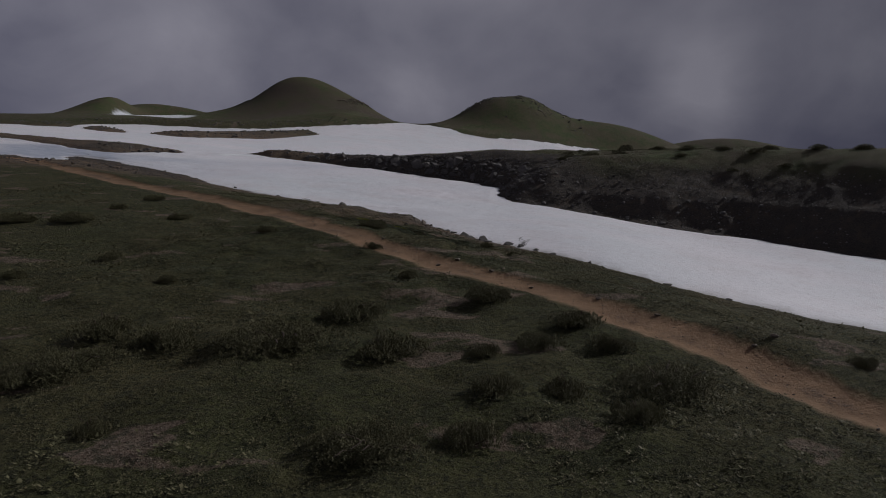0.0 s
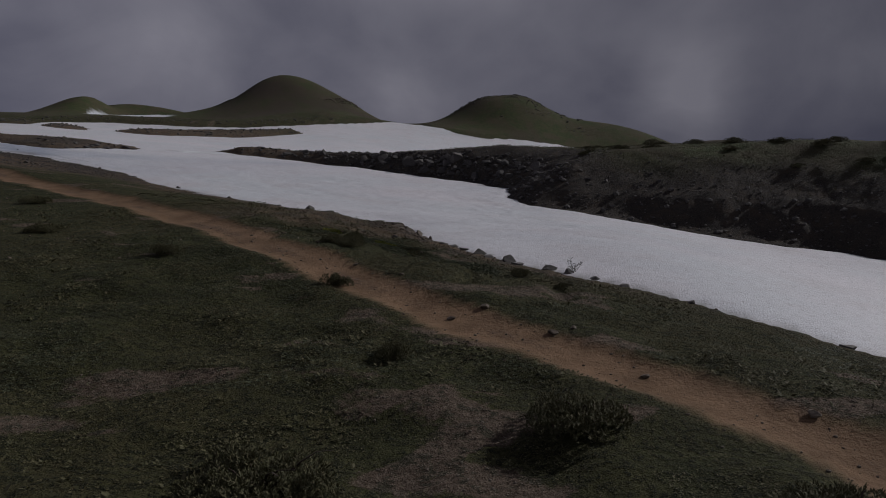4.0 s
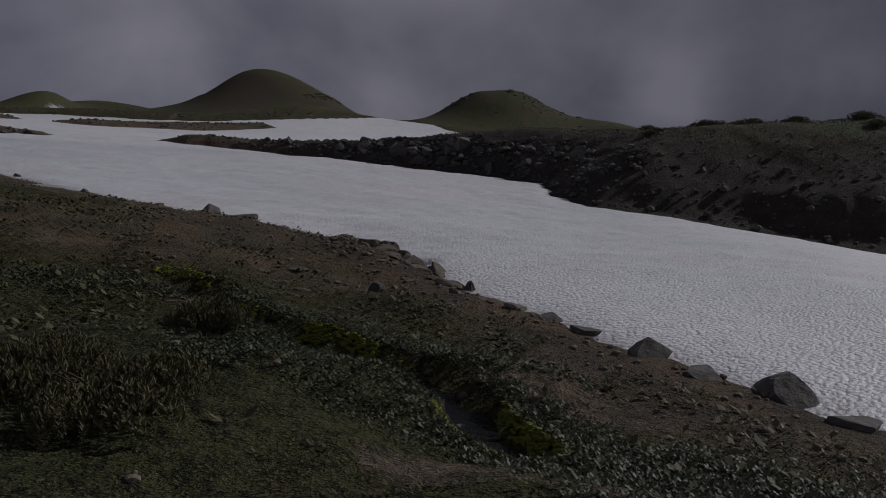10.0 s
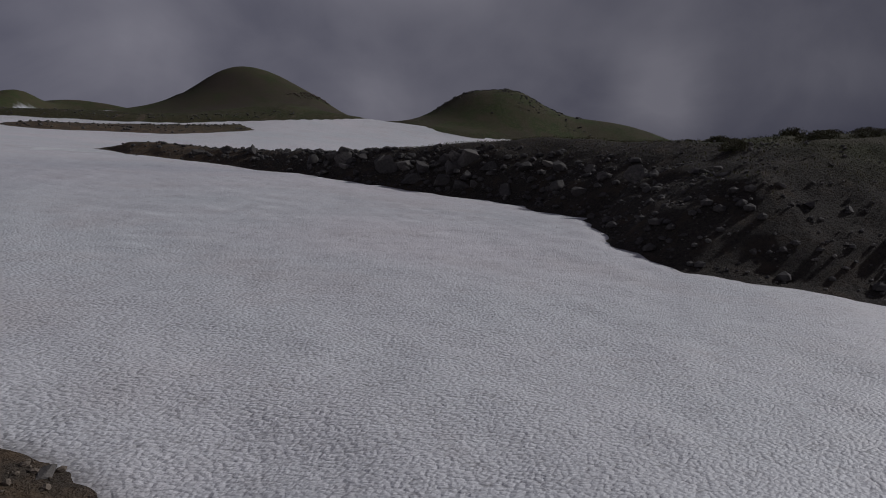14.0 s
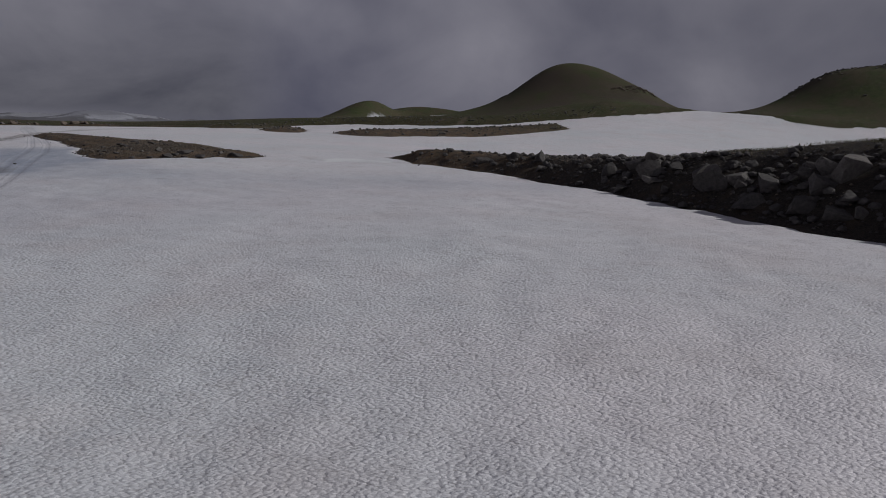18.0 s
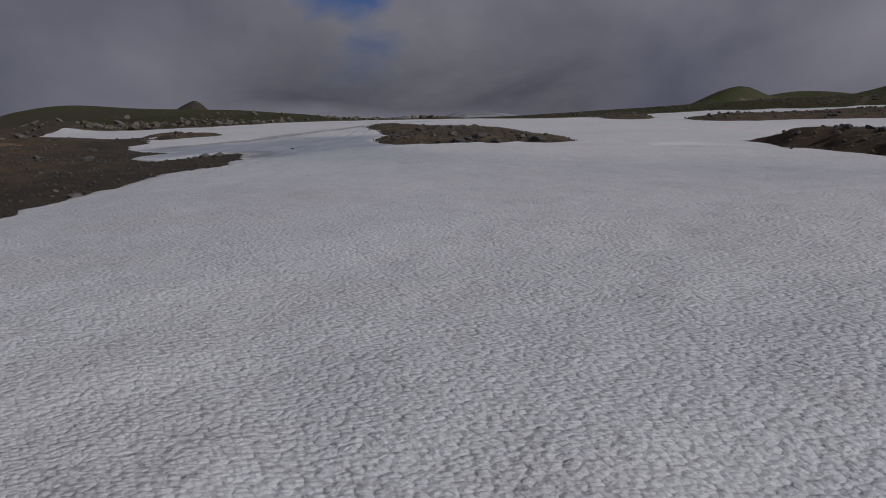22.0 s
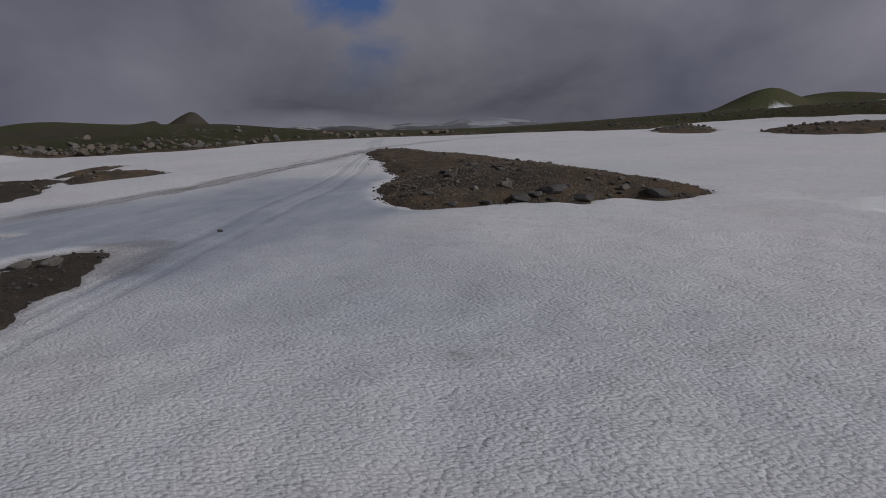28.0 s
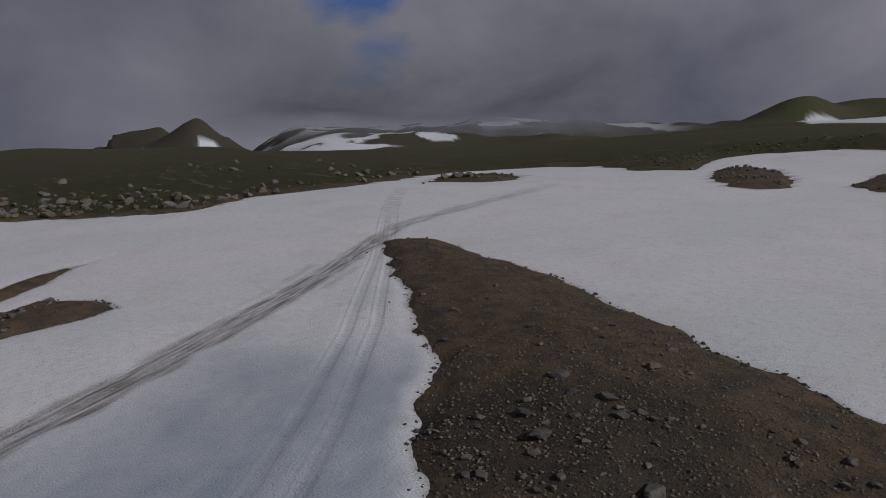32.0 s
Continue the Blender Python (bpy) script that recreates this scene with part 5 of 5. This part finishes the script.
gravel("heath_gravel", 30000, (-12, 13, 14, 44), lambda x, y, d: (d > 0.9) * (trail_mask(x, y) > 1.3) * bare_patch(x, y), 0.010, 0.045, MAT_GRAVEL, "pale grit on bare patches of the heath", 66)
gravel("trail_gravel", 16000, (-14, 14, 14, 54), lambda x, y, d: 0.5 * near_trail(x, y), 0.012, 0.055, MAT_GRAVEL, "reddish pebbles on the dirt trail", 57)
gravel("west_shore_gravel", 16000, (-70, 76, -24, 100), lambda x, y, d: (d > 0.0) * 0.4, 0.03, 0.12, MAT_ROCK_DARK, "dark gravel on the west shore", 59)
gravel("spit_gravel", 9000, (-42, 100, 2, 142), lambda x, y, d: east_side(x, y) * (d > 0.1) * 0.5, 0.04, 0.14, MAT_GRAVEL, "brown gravel on the low spit", 61)

# ---- low plants of the heath ----


def sprigs(name, places, small, large, material, label, seed, leaves=6, tall=0.6):
    """A carpet of small plants, each a rosette of narrow leaves, as one object."""
    r = np.random.default_rng(seed)
    n = len(places)
    z, _ = surface(places[:, 0], places[:, 1])
    at = np.repeat(np.column_stack([places, z]), leaves, 0)
    s = np.repeat(r.uniform(small, large, n), leaves) * r.uniform(0.7, 1.2, n * leaves)
    a = r.uniform(0, 6.283, n * leaves)
    up = r.uniform(0.2, 1.0, n * leaves) * tall
    off = r.uniform(0, 1, n * leaves) * s * 1.2
    base_at = at + np.stack([np.cos(a) * off, np.sin(a) * off, s * up * 0.8], -1)
    way = np.stack([np.cos(a), np.sin(a), up], -1)
    side = np.stack([-np.sin(a), np.cos(a), r.normal(size=n * leaves) * 0.3], -1) * (s * 0.32)[:, None]
    mid, tip = base_at + way * (s * 0.5)[:, None], base_at + way * s[:, None]
    verts = np.stack([base_at, mid - side, tip, mid + side], 1).reshape(-1, 3)
    faces = np.arange(len(verts)).reshape(-1, 4)
    ob = new(name, fast_mesh(name, verts, faces, material))
    return tagged(ob, label, "plants", kind="stuff")


willow = scatter(130000, (-14, 30, 12, 60), lambda x, y, d: leafy(x, y, d) * (1 - 0.9 * smooth(y, 49.5, 52)) * smooth(fbm(x, y, 2.6, 3, 81), -0.15, 0.35) * (0.55 + 0.45 * bell(x, y, -1.5, 46.5, 4.5)), 71)
sprigs("willow_carpet", willow, 0.018, 0.045, MAT_LEAF, "carpet of small green willow leaves", 72, 6, 0.7)
lush = scatter(90000, (-9, 41, 4, 53), lambda x, y, d: leafy(x, y, d) * (1 - smooth(y, 49.5, 51.5)) * (trail_mask(x, y) > 2.0) * smooth(1.5 * bell(x, y, -2.2, 47.3, 5.0, 1.7, -38) + 0.9 * fbm(x, y, 1.7, 3, 88), 0.45, 0.85), 91)
sprigs("leaf_mat", lush, 0.020, 0.044, MAT_LEAF, "dense mat of grey-green willow leaves by the rill", 92, 6, 0.9)
heath = scatter(120000, (-18, 10, 14, 56), lambda x, y, d: leafy(x, y, d) * smooth(fbm(x, y, 1.9, 3, 83), -0.3, 0.3), 73)
sprigs("heath_sprigs", heath, 0.014, 0.040, MAT_STRAW, "low brownish heath sprigs and dry grass", 74, 5, 0.9)
far_heath = scatter(30000, (-34, 8, 20, 70), lambda x, y, d: leafy(x, y, d) * smooth(fbm(x, y, 3.5, 3, 85), -0.1, 0.3), 75)
sprigs("green_tufts", far_heath, 0.05, 0.11, MAT_NEEDLES, "low dark green cushion plants", 76, 5, 0.8)
cushions = scatter(90000, (-16, 12, 14, 44), lambda x, y, d: leafy(x, y, d) * smooth(fbm(x, y, 1.1, 3, 89), 0.05, 0.3), 93)
sprigs("dark_cushions", cushions, 0.022, 0.05, MAT_NEEDLES, "small dark green cushion plants on the heath", 94, 5, 0.7)
crest_grass = scatter(40000, (-16, 74, 40, 125), lambda x, y, d: east_side(x, y) * smooth(d, 3, 7) * 0.5, 77)
sprigs("bank_grass", crest_grass, 0.035, 0.085, MAT_NEEDLES, "short grass on top of the bank", 78, 4, 1.6)

# ---- a mossy rill ----
def mossy(x, y, d):
    far = to_line(x, y, RILL, False)[0]
    return (np.abs(far - 0.33) < 0.11) * smooth(fbm(x, y, 0.9, 2, 87), 0.0, 0.3)


def brook():
    """Still dark water in the rill, with a few pale ripples in its relief."""
    pts = np.array(RILL)
    t = np.linspace(0, len(pts) - 1, 90)
    x, y = np.interp(t, np.arange(len(pts)), pts[:, 0]), np.interp(t, np.arange(len(pts)), pts[:, 1])
    dx, dy = np.gradient(x), np.gradient(y)
    n = np.hypot(dx, dy)
    z = np.minimum.accumulate(surface(x, y)[0]) + 0.07
    rows_ = [np.stack([x - dy / n * v, y + dx / n * v, z], -1) for v in np.linspace(-0.3, 0.3, 7)]
    verts = np.stack(rows_, 1).reshape(-1, 3)
    idx = np.arange(len(verts)).reshape(90, 7)
    quads = np.stack([idx[:-1, :-1], idx[:-1, 1:], idx[1:, 1:], idx[1:, :-1]], -1).reshape(-1, 4)
    return tagged(new("brook_water", fast_mesh("brook_water", verts, quads, MAT_WATER, False)), "narrow brook of dark clear water", "water", kind="structure")


brook()
rim = scatter(60000, (-6.5, 45, 0.5, 51.5), mossy, 79)
spread("moss_cushions", rim, sizes_of(len(rim), 0.02, 0.06, 81, 1.5), MAT_MOSS, "bright yellow-green moss cushions along a narrow brook", "moss", 1, 0.45, 83)
